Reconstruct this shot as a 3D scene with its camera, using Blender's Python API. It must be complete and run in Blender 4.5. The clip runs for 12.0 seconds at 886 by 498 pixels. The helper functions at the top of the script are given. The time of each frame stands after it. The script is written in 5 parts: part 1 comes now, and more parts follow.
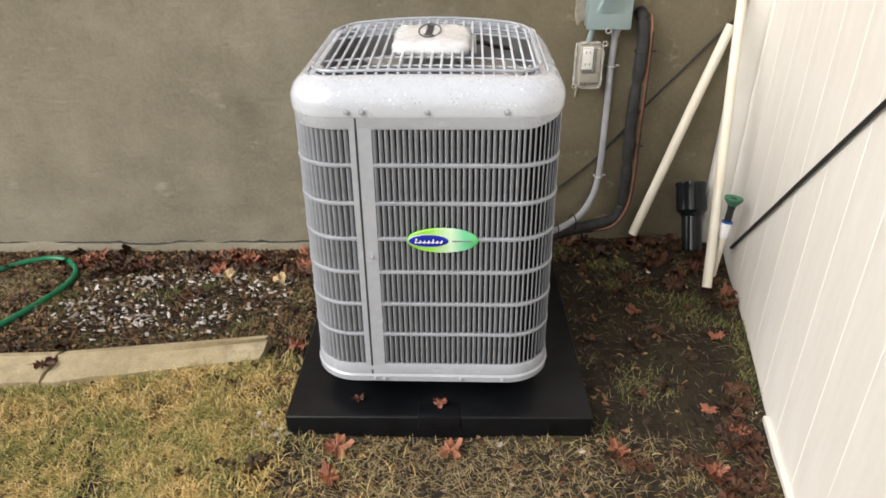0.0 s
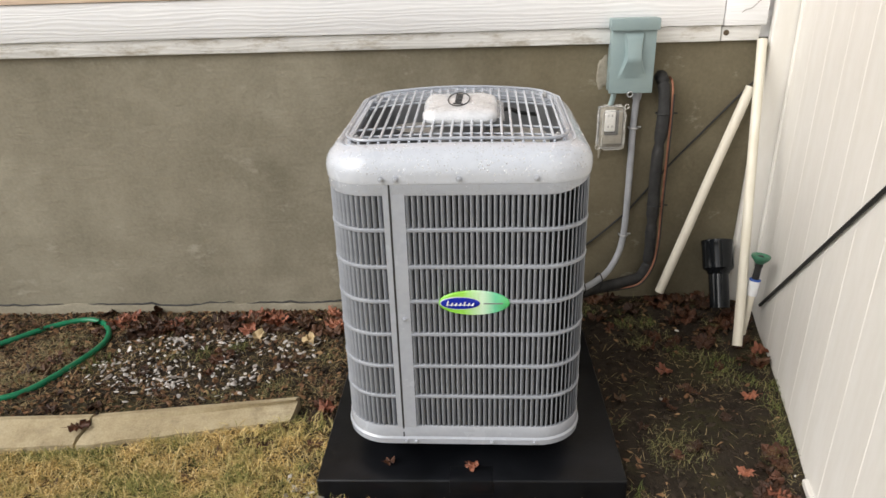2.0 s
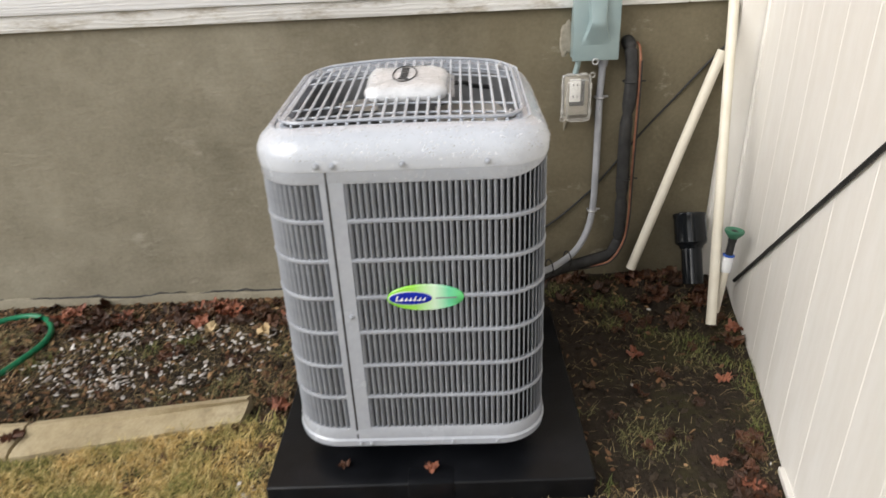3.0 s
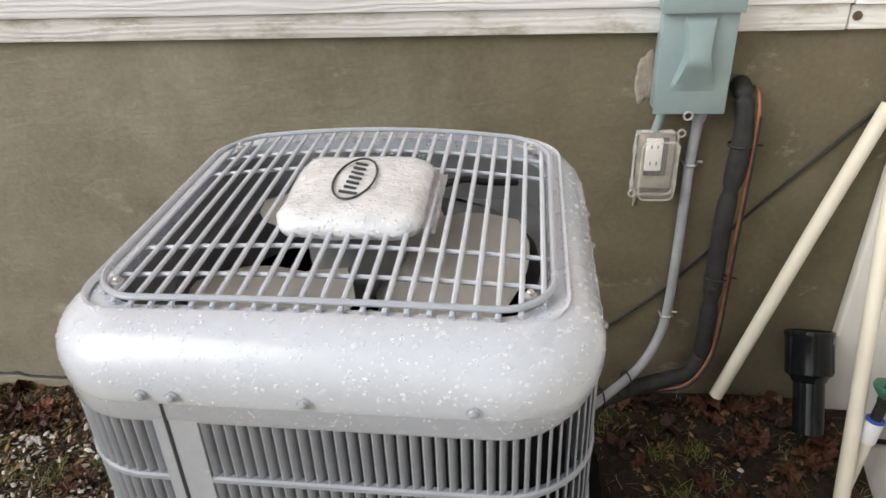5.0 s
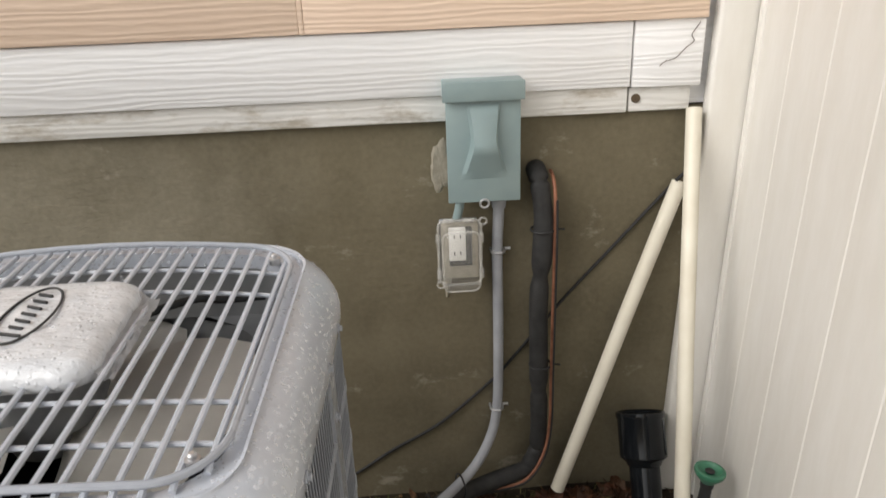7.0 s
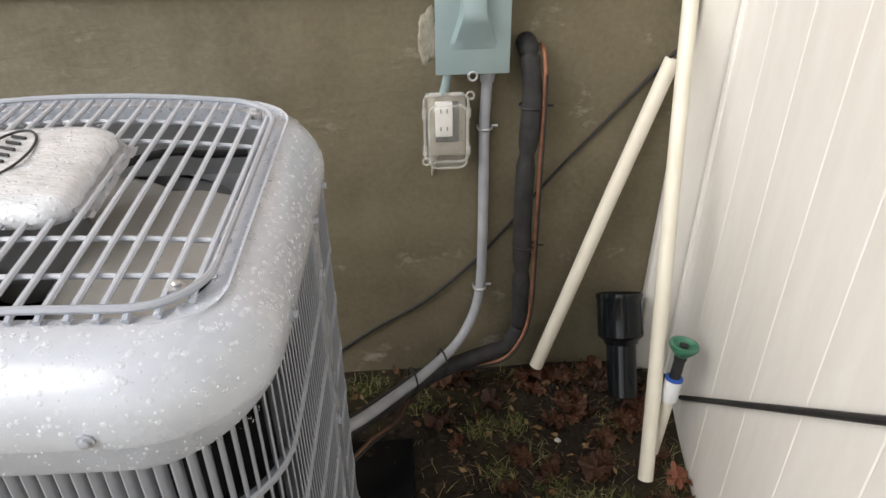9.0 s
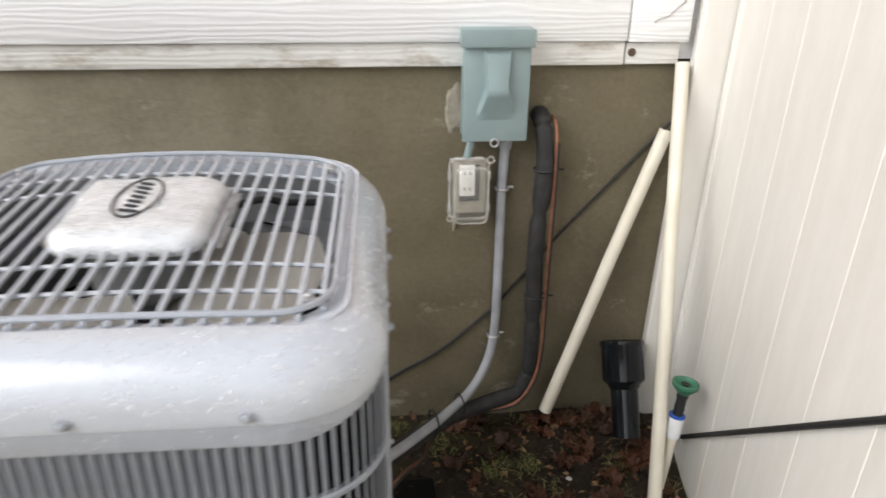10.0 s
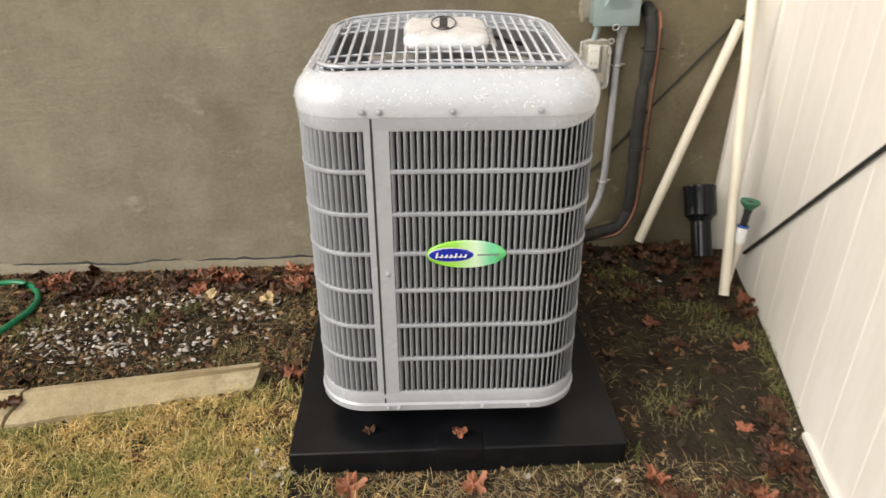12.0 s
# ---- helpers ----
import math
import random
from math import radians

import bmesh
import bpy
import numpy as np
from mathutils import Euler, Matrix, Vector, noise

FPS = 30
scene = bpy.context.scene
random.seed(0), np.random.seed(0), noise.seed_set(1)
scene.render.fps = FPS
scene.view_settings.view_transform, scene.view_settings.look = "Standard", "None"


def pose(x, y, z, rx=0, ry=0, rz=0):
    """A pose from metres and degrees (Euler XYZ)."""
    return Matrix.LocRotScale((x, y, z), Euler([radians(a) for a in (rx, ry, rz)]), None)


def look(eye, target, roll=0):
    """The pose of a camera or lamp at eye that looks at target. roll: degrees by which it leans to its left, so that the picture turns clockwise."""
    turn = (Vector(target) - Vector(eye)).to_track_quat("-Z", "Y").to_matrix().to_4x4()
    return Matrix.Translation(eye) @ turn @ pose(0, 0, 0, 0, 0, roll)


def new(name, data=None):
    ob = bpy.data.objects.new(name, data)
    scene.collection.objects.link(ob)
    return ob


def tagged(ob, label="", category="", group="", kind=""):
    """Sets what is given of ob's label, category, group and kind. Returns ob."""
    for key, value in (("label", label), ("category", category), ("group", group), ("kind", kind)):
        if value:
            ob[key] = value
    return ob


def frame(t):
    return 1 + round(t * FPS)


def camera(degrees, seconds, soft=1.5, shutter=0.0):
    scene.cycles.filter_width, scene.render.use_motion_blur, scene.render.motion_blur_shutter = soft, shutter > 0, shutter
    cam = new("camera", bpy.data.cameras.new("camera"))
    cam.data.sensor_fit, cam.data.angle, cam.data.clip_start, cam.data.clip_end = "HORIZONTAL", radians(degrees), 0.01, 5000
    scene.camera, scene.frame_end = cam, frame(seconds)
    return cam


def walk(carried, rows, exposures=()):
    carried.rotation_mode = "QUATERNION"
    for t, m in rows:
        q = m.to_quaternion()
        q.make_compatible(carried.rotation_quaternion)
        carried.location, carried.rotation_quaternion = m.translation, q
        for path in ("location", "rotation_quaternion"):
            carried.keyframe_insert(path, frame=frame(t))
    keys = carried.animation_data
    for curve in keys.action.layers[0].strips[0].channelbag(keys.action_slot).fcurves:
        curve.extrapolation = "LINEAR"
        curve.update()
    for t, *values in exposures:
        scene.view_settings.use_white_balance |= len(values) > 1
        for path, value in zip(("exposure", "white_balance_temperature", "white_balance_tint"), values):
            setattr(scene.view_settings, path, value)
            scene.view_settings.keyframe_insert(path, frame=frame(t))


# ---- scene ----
cam = camera(65.9, 12.0, shutter=0.5)
PATH = [
    (0, (0.056, 0.097, 1.4), (0.02, 1.863, 0.462), -0.6),
    (0.5, (0.033, 0.064, 1.415), (-0.041, 1.854, 0.527), -1.4),
    (1, (0.02, 0.055, 1.421), (-0.069, 1.856, 0.555), -1.6),
    (1.5, (0.015, 0.07, 1.436), (-0.09, 1.897, 0.628), -2.0),
    (2, (0.023, 0.079, 1.433), (-0.067, 1.913, 0.64), -1.8),
    (2.5, (0.039, 0.119, 1.414), (-0.019, 1.91, 0.525), -1.2),
    (3, (0.103, 0.245, 1.421), (0.065, 2.04, 0.539), -2.8),
    (3.5, (0.151, 0.553, 1.415), (0.148, 2.318, 0.475), -3.1),
    (3.7, (0.148, 0.719, 1.417), (0.117, 2.492, 0.493), -2.7),
    (5.5, (0.282, 1.181, 1.441), (0.065, 2.919, 0.475), -2.5),
    (6, (0.367, 1.249, 1.413), (0.349, 3.034, 0.512), -3.2),
    (6.5, (0.471, 1.294, 1.441), (0.537, 3.152, 0.706), -2.8),
    (8.5, (0.484, 1.274, 1.369), (0.563, 2.998, 0.358), -1.2),
    (9, (0.473, 1.27, 1.362), (0.58, 2.987, 0.343), -0.8),
    (9.5, (0.454, 1.24, 1.37), (0.598, 2.974, 0.384), -0.1),
    (10, (0.331, 1.102, 1.393), (0.522, 2.91, 0.56), 0.5),
    (10.5, (0.14, 0.89, 1.403), (0.278, 2.717, 0.601), 0.9),
    (11, (0.076, 0.587, 1.344), (0.105, 2.399, 0.499), -0.6),
    (11.5, (-0.033, 0.398, 1.335), (-0.039, 2.166, 0.4), -0.1),
    (12, (-0.098, 0.268, 1.326), (-0.021, 2.045, 0.412), -0.3),
]
EXPOSURES = [(0.0, 0.2, 6650, 10), (1.5, 0.17, 6550, 10), (2.0, 0.01, 6550, 10), (2.5, -0.12, 6600, 10), (3.0, 0.03, 6500, 10), (3.5, 0.06, 6500, 10), (5.5, -0.06, 6500, 10), (6.0, -0.14, 6500, 10), (6.5, -0.33, 6600, 10), (7.2, -0.21, 6550, 10), (8.5, -0.02, 6450, 10), (9.5, 0.05, 6450, 10), (10.0, 0.03, 6350, 10), (10.5, -0.37, 6450, 10), (11.0, -0.34, 6600, 10), (11.5, 0.01, 7000, 10), (12.0, 0.18, 7050, 10)]
walk(cam, [(t, look(eye, target, roll)) for t, eye, target, roll in PATH], EXPOSURES)

# ---- sky and light: a wet overcast day ----
world = bpy.data.worlds.new("overcast_sky")
scene.world = world
world.use_nodes = True
wt = world.node_tree
wt.nodes.clear()
sky = wt.nodes.new("ShaderNodeTexSky")
sky.sky_type = "NISHITA"
sky.sun_disc = False
sky.sun_elevation, sky.sun_rotation = radians(37), radians(239)
sky.dust_density = 4.0
hs = wt.nodes.new("ShaderNodeHueSaturation")
hs.inputs["Saturation"].default_value = 0.22
bg = wt.nodes.new("ShaderNodeBackground")
bg.inputs["Strength"].default_value = 0.15
wo = wt.nodes.new("ShaderNodeOutputWorld")
wt.links.new(sky.outputs["Color"], hs.inputs["Color"])
wt.links.new(hs.outputs["Color"], bg.inputs["Color"])
wt.links.new(bg.outputs[0], wo.inputs["Surface"])
sun = bpy.data.lights.new("sun", "SUN")
sun.energy, sun.angle, sun.color = 1.6, radians(50), (1.0, 0.97, 0.93)
sun_ob = new("sun", sun)
sun_ob.matrix_world = look((-7.0, -4.2, 6.2), (0, 0, 0))


# ---- materials ----
class Nodes:
    """Small helper to lay out one material."""

    def __init__(self, name, rough=0.6, metal=0.0):
        self.m = bpy.data.materials.new(name)
        self.m.use_nodes = True
        self.t = self.m.node_tree
        self.b = self.t.nodes["Principled BSDF"]
        self.b.inputs["Roughness"].default_value = rough
        self.b.inputs["Metallic"].default_value = metal
        self.co = self.t.nodes.new("ShaderNodeTexCoord").outputs["Object"]

    def node(self, kind, **props):
        n = self.t.nodes.new(kind)
        for k, v in props.items():
            n.inputs[k].default_value = v
        return n

    def link(self, a, b):
        self.t.links.new(a, b)

    def scaled(self, sx, sy, sz):
        n = self.t.nodes.new("ShaderNodeMapping")
        n.inputs["Scale"].default_value = (sx, sy, sz)
        self.link(self.co, n.inputs["Vector"])
        return n.outputs["Vector"]

    def noise(self, scale, detail=4.0, rough=0.55, vec=None):
        n = self.node("ShaderNodeTexNoise", Scale=scale, Detail=detail, Roughness=rough)
        self.link(vec or self.co, n.inputs["Vector"])
        return n.outputs["Fac"]

    def ramp(self, fac, stops):
        n = self.t.nodes.new("ShaderNodeValToRGB")
        els = n.color_ramp.elements
        while len(els) < len(stops):
            els.new(0.5)
        for e, (p, c) in zip(els, stops):
            e.position = p
            e.color = (*c, 1) if len(c) == 3 else c
        self.link(fac, n.inputs["Fac"])
        return n.outputs["Color"]

    def mix(self, fac, a, b, mode="MIX"):
        n = self.t.nodes.new("ShaderNodeMix")
        n.data_type, n.blend_type = "RGBA", mode
        for sock, v in ((n.inputs[0], fac), (n.inputs[6], a), (n.inputs[7], b)):
            if isinstance(v, (int, float)):
                sock.default_value = v
            elif isinstance(v, tuple):
                sock.default_value = (*v, 1)
            else:
                self.link(v, sock)
        return n.outputs[2]

    def colour(self, c):
        if isinstance(c, tuple):
            self.b.inputs["Base Color"].default_value = (*c, 1)
        else:
            self.link(c, self.b.inputs["Base Color"])
        return self

    def rough(self, fac, lo, hi):
        n = self.node("ShaderNodeMapRange")
        n.inputs["To Min"].default_value, n.inputs["To Max"].default_value = lo, hi
        self.link(fac, n.inputs["Value"])
        self.link(n.outputs[0], self.b.inputs["Roughness"])
        return self

    def bump(self, fac, strength=0.3, dist=0.01):
        n = self.node("ShaderNodeBump", Strength=strength, Distance=dist)
        self.link(fac, n.inputs["Height"])
        if self.b.inputs["Normal"].links:
            self.link(self.b.inputs["Normal"].links[0].from_socket, n.inputs["Normal"])
        self.link(n.outputs[0], self.b.inputs["Normal"])
        return self


def plain(name, lo, hi, scale=30, rough=(0.4, 0.6), metal=0.0, bump=0.1, dist=0.002, fine=0.0):
    n = Nodes(name, metal=metal)
    f = n.noise(scale)
    n.colour(n.ramp(f, [(0.3, lo), (0.7, hi)]))
    n.rough(n.noise(scale * 0.37, 3), *rough)
    if bump:
        n.bump(f, bump, dist)
    if fine:
        n.bump(n.noise(scale * 9, 2), fine, dist * 0.4)
    return n.m


def concrete_wall():
    n = Nodes("parged_concrete", 0.9)
    big = n.noise(1.3, 5, 0.6)
    streak = n.noise(2.6, 4, 0.6, n.scaled(2.2, 1, 0.35))
    c = n.ramp(big, [(0.33, (0.185, 0.165, 0.115)), (0.5, (0.30, 0.27, 0.20)), (0.67, (0.44, 0.405, 0.315))])
    c = n.mix(0.22, c, n.ramp(streak, [(0.35, (0.18, 0.16, 0.112)), (0.65, (0.38, 0.345, 0.265))]))
    c = n.mix(0.35, c, n.ramp(n.noise(5.5, 6, 0.7), [(0.35, (0.19, 0.17, 0.12)), (0.65, (0.40, 0.365, 0.285))]))
    spots = n.noise(9, 5, 0.7)
    c = n.mix(n.ramp(spots, [(0.62, (0, 0, 0)), (0.75, (0.55, 0.55, 0.55))]), c, (0.42, 0.385, 0.31))
    c = n.mix(0.25, c, n.ramp(n.noise(70, 3), [(0.3, (0.12, 0.11, 0.08)), (0.7, (0.3, 0.28, 0.22))]))
    sep = n.t.nodes.new("ShaderNodeSeparateXYZ")
    n.link(n.co, sep.inputs[0])
    add = n.t.nodes.new("ShaderNodeMath")
    add.operation = "MULTIPLY_ADD"
    n.link(n.noise(1.7, 5, 0.6), add.inputs[0])
    add.inputs[1].default_value = 1.6
    n.link(sep.outputs["X"], add.inputs[2])
    # Corner shade put into the colour over olive damp, growing towards the right.
    damp_shade = n.ramp(add.outputs[0], [(0.35, (0, 0, 0)), (1.0, (1, 1, 1))])
    c = n.mix(damp_shade, c, n.mix(1.0, c, (0.585, 0.555, 0.475), "MULTIPLY"))
    chalk = n.ramp(n.noise(4.5, 6, 0.7, n.scaled(1, 1, 1.6)), [(0.60, (0, 0, 0)), (0.70, (0.6, 0.6, 0.6))])
    c = n.mix(chalk, c, (0.43, 0.40, 0.33))
    c = n.mix(1.0, c, (0.91, 0.90, 0.88), "MULTIPLY")
    n.colour(c)
    n.bump(n.noise(6, 4), 0.4, 0.02).bump(n.noise(30, 5, 0.7, n.scaled(0.6, 1, 1.3)), 0.55, 0.007).bump(n.noise(220, 2), 0.25, 0.0015)
    return n.m


def wood_siding(name, lo, hi, grime=None):
    n = Nodes(name, 0.6)
    g = n.noise(14, 5, 0.65, n.scaled(0.45, 1, 7))
    w = n.node("ShaderNodeTexWave", Scale=21, Distortion=12, Detail=5)
    w.bands_direction = "Z"
    n.link(n.scaled(0.13, 0.3, 1), w.inputs["Vector"])
    f = n.mix(0.5, g, w.outputs["Fac"])
    c = n.mix(0.2, n.ramp(n.noise(3, 4), [(0.3, lo), (0.7, hi)]), n.ramp(f, [(0.2, lo), (0.6, hi)]))
    if grime:
        c = n.mix(n.ramp(n.noise(14, 5, 0.7, n.scaled(0.5, 1, 1.5)), [(0.5, (0, 0, 0)), (0.7, (0.7, 0.7, 0.7))]), c, grime)
    n.colour(c)
    n.bump(f, 0.55, 0.003)
    return n.m


def droplet_paint(name, base, hi, wet):
    """Grey powder coat; wet = how many rain drops bead on it."""
    n = Nodes(name, 0.38)
    f = n.noise(6, 4)
    n.colour(n.mix(0.5, n.ramp(f, [(0.3, base), (0.7, hi)]), n.ramp(n.noise(55, 3), [(0.3, base), (0.7, hi)])))
    n.rough(n.noise(11, 4), 0.16, 0.34)
    n.bump(n.noise(420, 2), 0.12, 0.0006)
    if wet:
        v = n.node("ShaderNodeTexVoronoi", Scale=150, Randomness=1.0)
        n.link(n.co, v.inputs["Vector"])
        drop = n.ramp(v.outputs["Distance"], [(0.0, (1, 1, 1)), (0.28, (0.75, 0.75, 0.75)), (0.36, (0, 0, 0))])
        mask = n.ramp(n.noise(60, 3), [(0.46, (0, 0, 0)), (0.52, (1, 1, 1))])
        n.bump(n.mix(1.0, drop, mask, "MULTIPLY"), wet, 0.003)
    n.b.inputs["Coat Weight"].default_value = 0.6
    n.b.inputs["Coat Roughness"].default_value = 0.06
    return n.m


def soil():
    n = Nodes("wet_soil", 0.8)
    c = n.ramp(n.noise(5, 6, 0.65), [(0.25, (0.007, 0.005, 0.0032)), (0.5, (0.018, 0.0127, 0.008)), (0.75, (0.048, 0.037, 0.026))])
    c = n.mix(0.4, c, n.ramp(n.noise(60, 4, 0.7), [(0.3, (0.006, 0.0042, 0.0028)), (0.7, (0.054, 0.040, 0.027))]))
    moss = n.ramp(n.noise(3.1, 5, 0.6), [(0.50, (0, 0, 0)), (0.66, (0.5, 0.5, 0.5))])
    c = n.mix(moss, c, (0.060, 0.058, 0.018))
    n.colour(c)
    n.rough(n.noise(9, 3), 0.5, 0.95)
    n.bump(n.noise(22, 6, 0.7), 0.6, 0.02).bump(n.noise(130, 4, 0.7), 0.5, 0.005)
    return n.m


def per_island(name, stops, rough=0.7, translucent=0.0):
    n = Nodes(name, rough)
    g = n.t.nodes.new("ShaderNodeNewGeometry")
    c = n.ramp(g.outputs["Random Per Island"], stops)
    n.colour(n.mix(0.3, c, n.ramp(n.noise(90, 3), [(0.3, stops[0][1]), (0.7, stops[-1][1])])))
    return n.m


def per_object(name, stops, rough=(0.3, 0.7), scale=40, bump=0.4):
    n = Nodes(name)
    o = n.t.nodes.new("ShaderNodeObjectInfo")
    c = n.ramp(o.outputs["Random"], stops)
    n.colour(n.mix(0.4, c, n.ramp(n.noise(scale, 5, 0.7), [(0.3, stops[0][1]), (0.7, stops[-1][1])])))
    n.rough(n.noise(scale * 0.5, 3), *rough)
    n.bump(n.noise(scale * 2, 3), bump, 0.003)
    return n.m


def clear_plastic(alpha):
    n = Nodes("clear_plastic", 0.15)
    n.colour(n.ramp(n.noise(30, 3), [(0.3, (0.62, 0.60, 0.55)), (0.7, (0.78, 0.77, 0.73))]))
    n.b.inputs["Alpha"].default_value = alpha
    n.b.inputs["Coat Weight"].default_value = 1.0
    n.b.inputs["Coat Roughness"].default_value = 0.05
    n.bump(n.noise(40, 3), 0.15, 0.002)
    return n.m


def rain_water():
    n = Nodes("rain_water", 0.04)
    n.colour(n.ramp(n.noise(9, 2), [(0.3, (0.80, 0.82, 0.85)), (0.7, (0.90, 0.91, 0.93))]))
    n.b.inputs["Alpha"].default_value = 0.29
    n.b.inputs["IOR"].default_value = 1.33
    n.b.inputs["Coat Weight"].default_value = 1.0
    n.b.inputs["Coat Roughness"].default_value = 0.02
    return n.m


def film_wrap():
    n = Nodes("plastic_film", 0.22)
    n.colour(n.ramp(n.noise(35, 4), [(0.3, (0.56, 0.575, 0.60)), (0.7, (0.76, 0.775, 0.80))]))
    n.bump(n.noise(38, 4, 0.6, n.scaled(1, 2.4, 1)), 0.45, 0.007)
    v = n.node("ShaderNodeTexVoronoi", Scale=120)
    n.link(n.co, v.inputs["Vector"])
    n.bump(n.ramp(v.outputs["Distance"], [(0.0, (1, 1, 1)), (0.35, (0, 0, 0))]), 0.5, 0.003)
    n.b.inputs["Coat Weight"].default_value = 0.8
    n.b.inputs["Coat Roughness"].default_value = 0.08
    return n.m


def badge_green():
    n = Nodes("badge_green", 0.25)
    g = n.t.nodes.new("ShaderNodeTexGradient")
    mp = n.t.nodes.new("ShaderNodeMapping")
    mp.inputs["Location"].default_value = (0.5, 0, 0)
    mp.inputs["Scale"].default_value = (5.2, 1, 1)
    n.link(n.co, mp.inputs["Vector"])
    n.link(mp.outputs["Vector"], g.inputs["Vector"])
    n.colour(n.ramp(g.outputs["Fac"], [(0.0, (0.20, 0.62, 0.03)), (0.35, (0.32, 0.70, 0.10)), (0.62, (0.62, 0.82, 0.62)), (0.8, (0.16, 0.62, 0.36)), (1.0, (0.10, 0.58, 0.16))]))
    n.b.inputs["Coat Weight"].default_value = 0.4
    return n.m


CONCRETE = concrete_wall()
TAN = wood_siding("tan_siding", (0.74, 0.565, 0.435), (0.80, 0.625, 0.49))
WHITE_WOOD = wood_siding("white_painted_wood", (0.86, 0.86, 0.865), (0.92, 0.92, 0.92))
SILL_WOOD = wood_siding("weathered_white_wood", (0.68, 0.67, 0.64), (0.86, 0.85, 0.82), (0.30, 0.24, 0.15))
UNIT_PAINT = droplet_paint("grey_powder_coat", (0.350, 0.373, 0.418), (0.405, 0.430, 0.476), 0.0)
# Cap and wires: the same coat lightened, sky light put into its colour.
UNIT_SKYLIT = droplet_paint("skylit_powder_coat", (0.50, 0.533, 0.592), (0.57, 0.603, 0.662), 0.0)
# Slats and ribs: the same coat darkened, louvre shade put into its colour.
SLAT_SHADED = plain("shaded_slat_coat", (0.252, 0.270, 0.305), (0.312, 0.333, 0.370), 25, (0.35, 0.55), fine=0.1)
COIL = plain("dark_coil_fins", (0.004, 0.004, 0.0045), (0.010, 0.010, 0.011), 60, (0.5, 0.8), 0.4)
INSIDE = plain("dark_inside", (0.02, 0.02, 0.021), (0.05, 0.05, 0.05), 20, (0.5, 0.8))
FAN_METAL = plain("fan_blade_aluminium", (0.70, 0.67, 0.61), (0.80, 0.77, 0.71), 14, (0.35, 0.6), 0.0, fine=0.08)
SHROUD = plain("grey_shroud_steel", (0.18, 0.184, 0.19), (0.26, 0.265, 0.27), 14, (0.4, 0.6), 0.2)
FILM = film_wrap()
PAD_BLACK = plain("black_plastic_pad", (0.002, 0.0023, 0.0032), (0.007, 0.0078, 0.0100), 9, (0.16, 0.55), fine=0.35, dist=0.003)
PAD_BLACK.node_tree.nodes["Principled BSDF"].inputs["Specular IOR Level"].default_value = 0.28
BLACK_RUBBER = plain("black_rubber", (0.010, 0.010, 0.010), (0.022, 0.022, 0.022), 40, (0.5, 0.75), fine=0.2)
FOAM = plain("black_foam_insulation", (0.014, 0.014, 0.014), (0.032, 0.031, 0.030), 30, (0.6, 0.85), bump=0.5, dist=0.006, fine=0.35)
ABS = plain("black_abs_plastic", (0.004, 0.005, 0.0065), (0.010, 0.012, 0.014), 14, (0.10, 0.24))
PVC = plain("cream_white_pvc", (0.66, 0.61, 0.50), (0.76, 0.72, 0.61), 7, (0.35, 0.55), fine=0.08)
VINYL = Nodes("white_vinyl")
_c = VINYL.ramp(VINYL.noise(1.6, 5, 0.6, VINYL.scaled(1, 1, 0.35)), [(0.3, (0.72, 0.695, 0.645)), (0.7, (0.81, 0.79, 0.75))])
VINYL.colour(VINYL.mix(0.36, _c, VINYL.ramp(VINYL.noise(14, 5, 0.65, VINYL.scaled(1, 1, 0.25)), [(0.3, (0.66, 0.625, 0.555)), (0.7, (0.85, 0.835, 0.80))])))
VINYL.rough(VINYL.noise(5, 3), 0.4, 0.6)
VINYL.bump(VINYL.noise(4, 3), 0.1, 0.01)
VINYL = VINYL.m
BOX_PAINT = plain("blue_grey_enamel", (0.225, 0.30, 0.305), (0.27, 0.345, 0.345), 9, (0.3, 0.5), fine=0.08)
CONDUIT = plain("grey_pvc_conduit", (0.30, 0.31, 0.335), (0.38, 0.39, 0.415), 20, (0.4, 0.6), fine=0.08)
STEEL = plain("galvanised_steel", (0.45, 0.45, 0.46), (0.6, 0.6, 0.6), 60, (0.3, 0.5), 0.7)
COPPER = plain("copper_tube", (0.15, 0.062, 0.036), (0.38, 0.165, 0.095), 22, (0.4, 0.6), 0.3)
CLEAR = clear_plastic(0.10)
CLEAR_EDGE = clear_plastic(0.30)
RAIN = rain_water()
OUTLET_WHITE = plain("white_outlet_plastic", (0.74, 0.73, 0.70), (0.80, 0.79, 0.76), 30, (0.3, 0.5))
SLOT = plain("dark_slot", (0.02, 0.02, 0.02), (0.03, 0.03, 0.03), 30, (0.6, 0.8))
MORTAR = plain("pale_mortar", (0.24, 0.215, 0.165), (0.36, 0.33, 0.265), 45, (0.8, 0.95), bump=0.6, dist=0.006, fine=0.4)
KERB = Nodes("weathered_kerb_concrete", 0.85)
_c = KERB.ramp(KERB.noise(6, 5, 0.65), [(0.3, (0.26, 0.20, 0.105)), (0.5, (0.40, 0.325, 0.19)), (0.7, (0.48, 0.405, 0.26))])
_c = KERB.mix(KERB.ramp(KERB.noise(16, 6, 0.7), [(0.52, (0, 0, 0)), (0.72, (0.8, 0.8, 0.8))]), _c, (0.19, 0.145, 0.08))
KERB.colour(KERB.mix(0.25, _c, KERB.ramp(KERB.noise(140, 3), [(0.3, (0.20, 0.165, 0.105)), (0.7, (0.52, 0.46, 0.34))])))
KERB.bump(KERB.noise(12, 4), 0.4, 0.01).bump(KERB.noise(110, 4, 0.7), 0.6, 0.003)
KERB = KERB.m
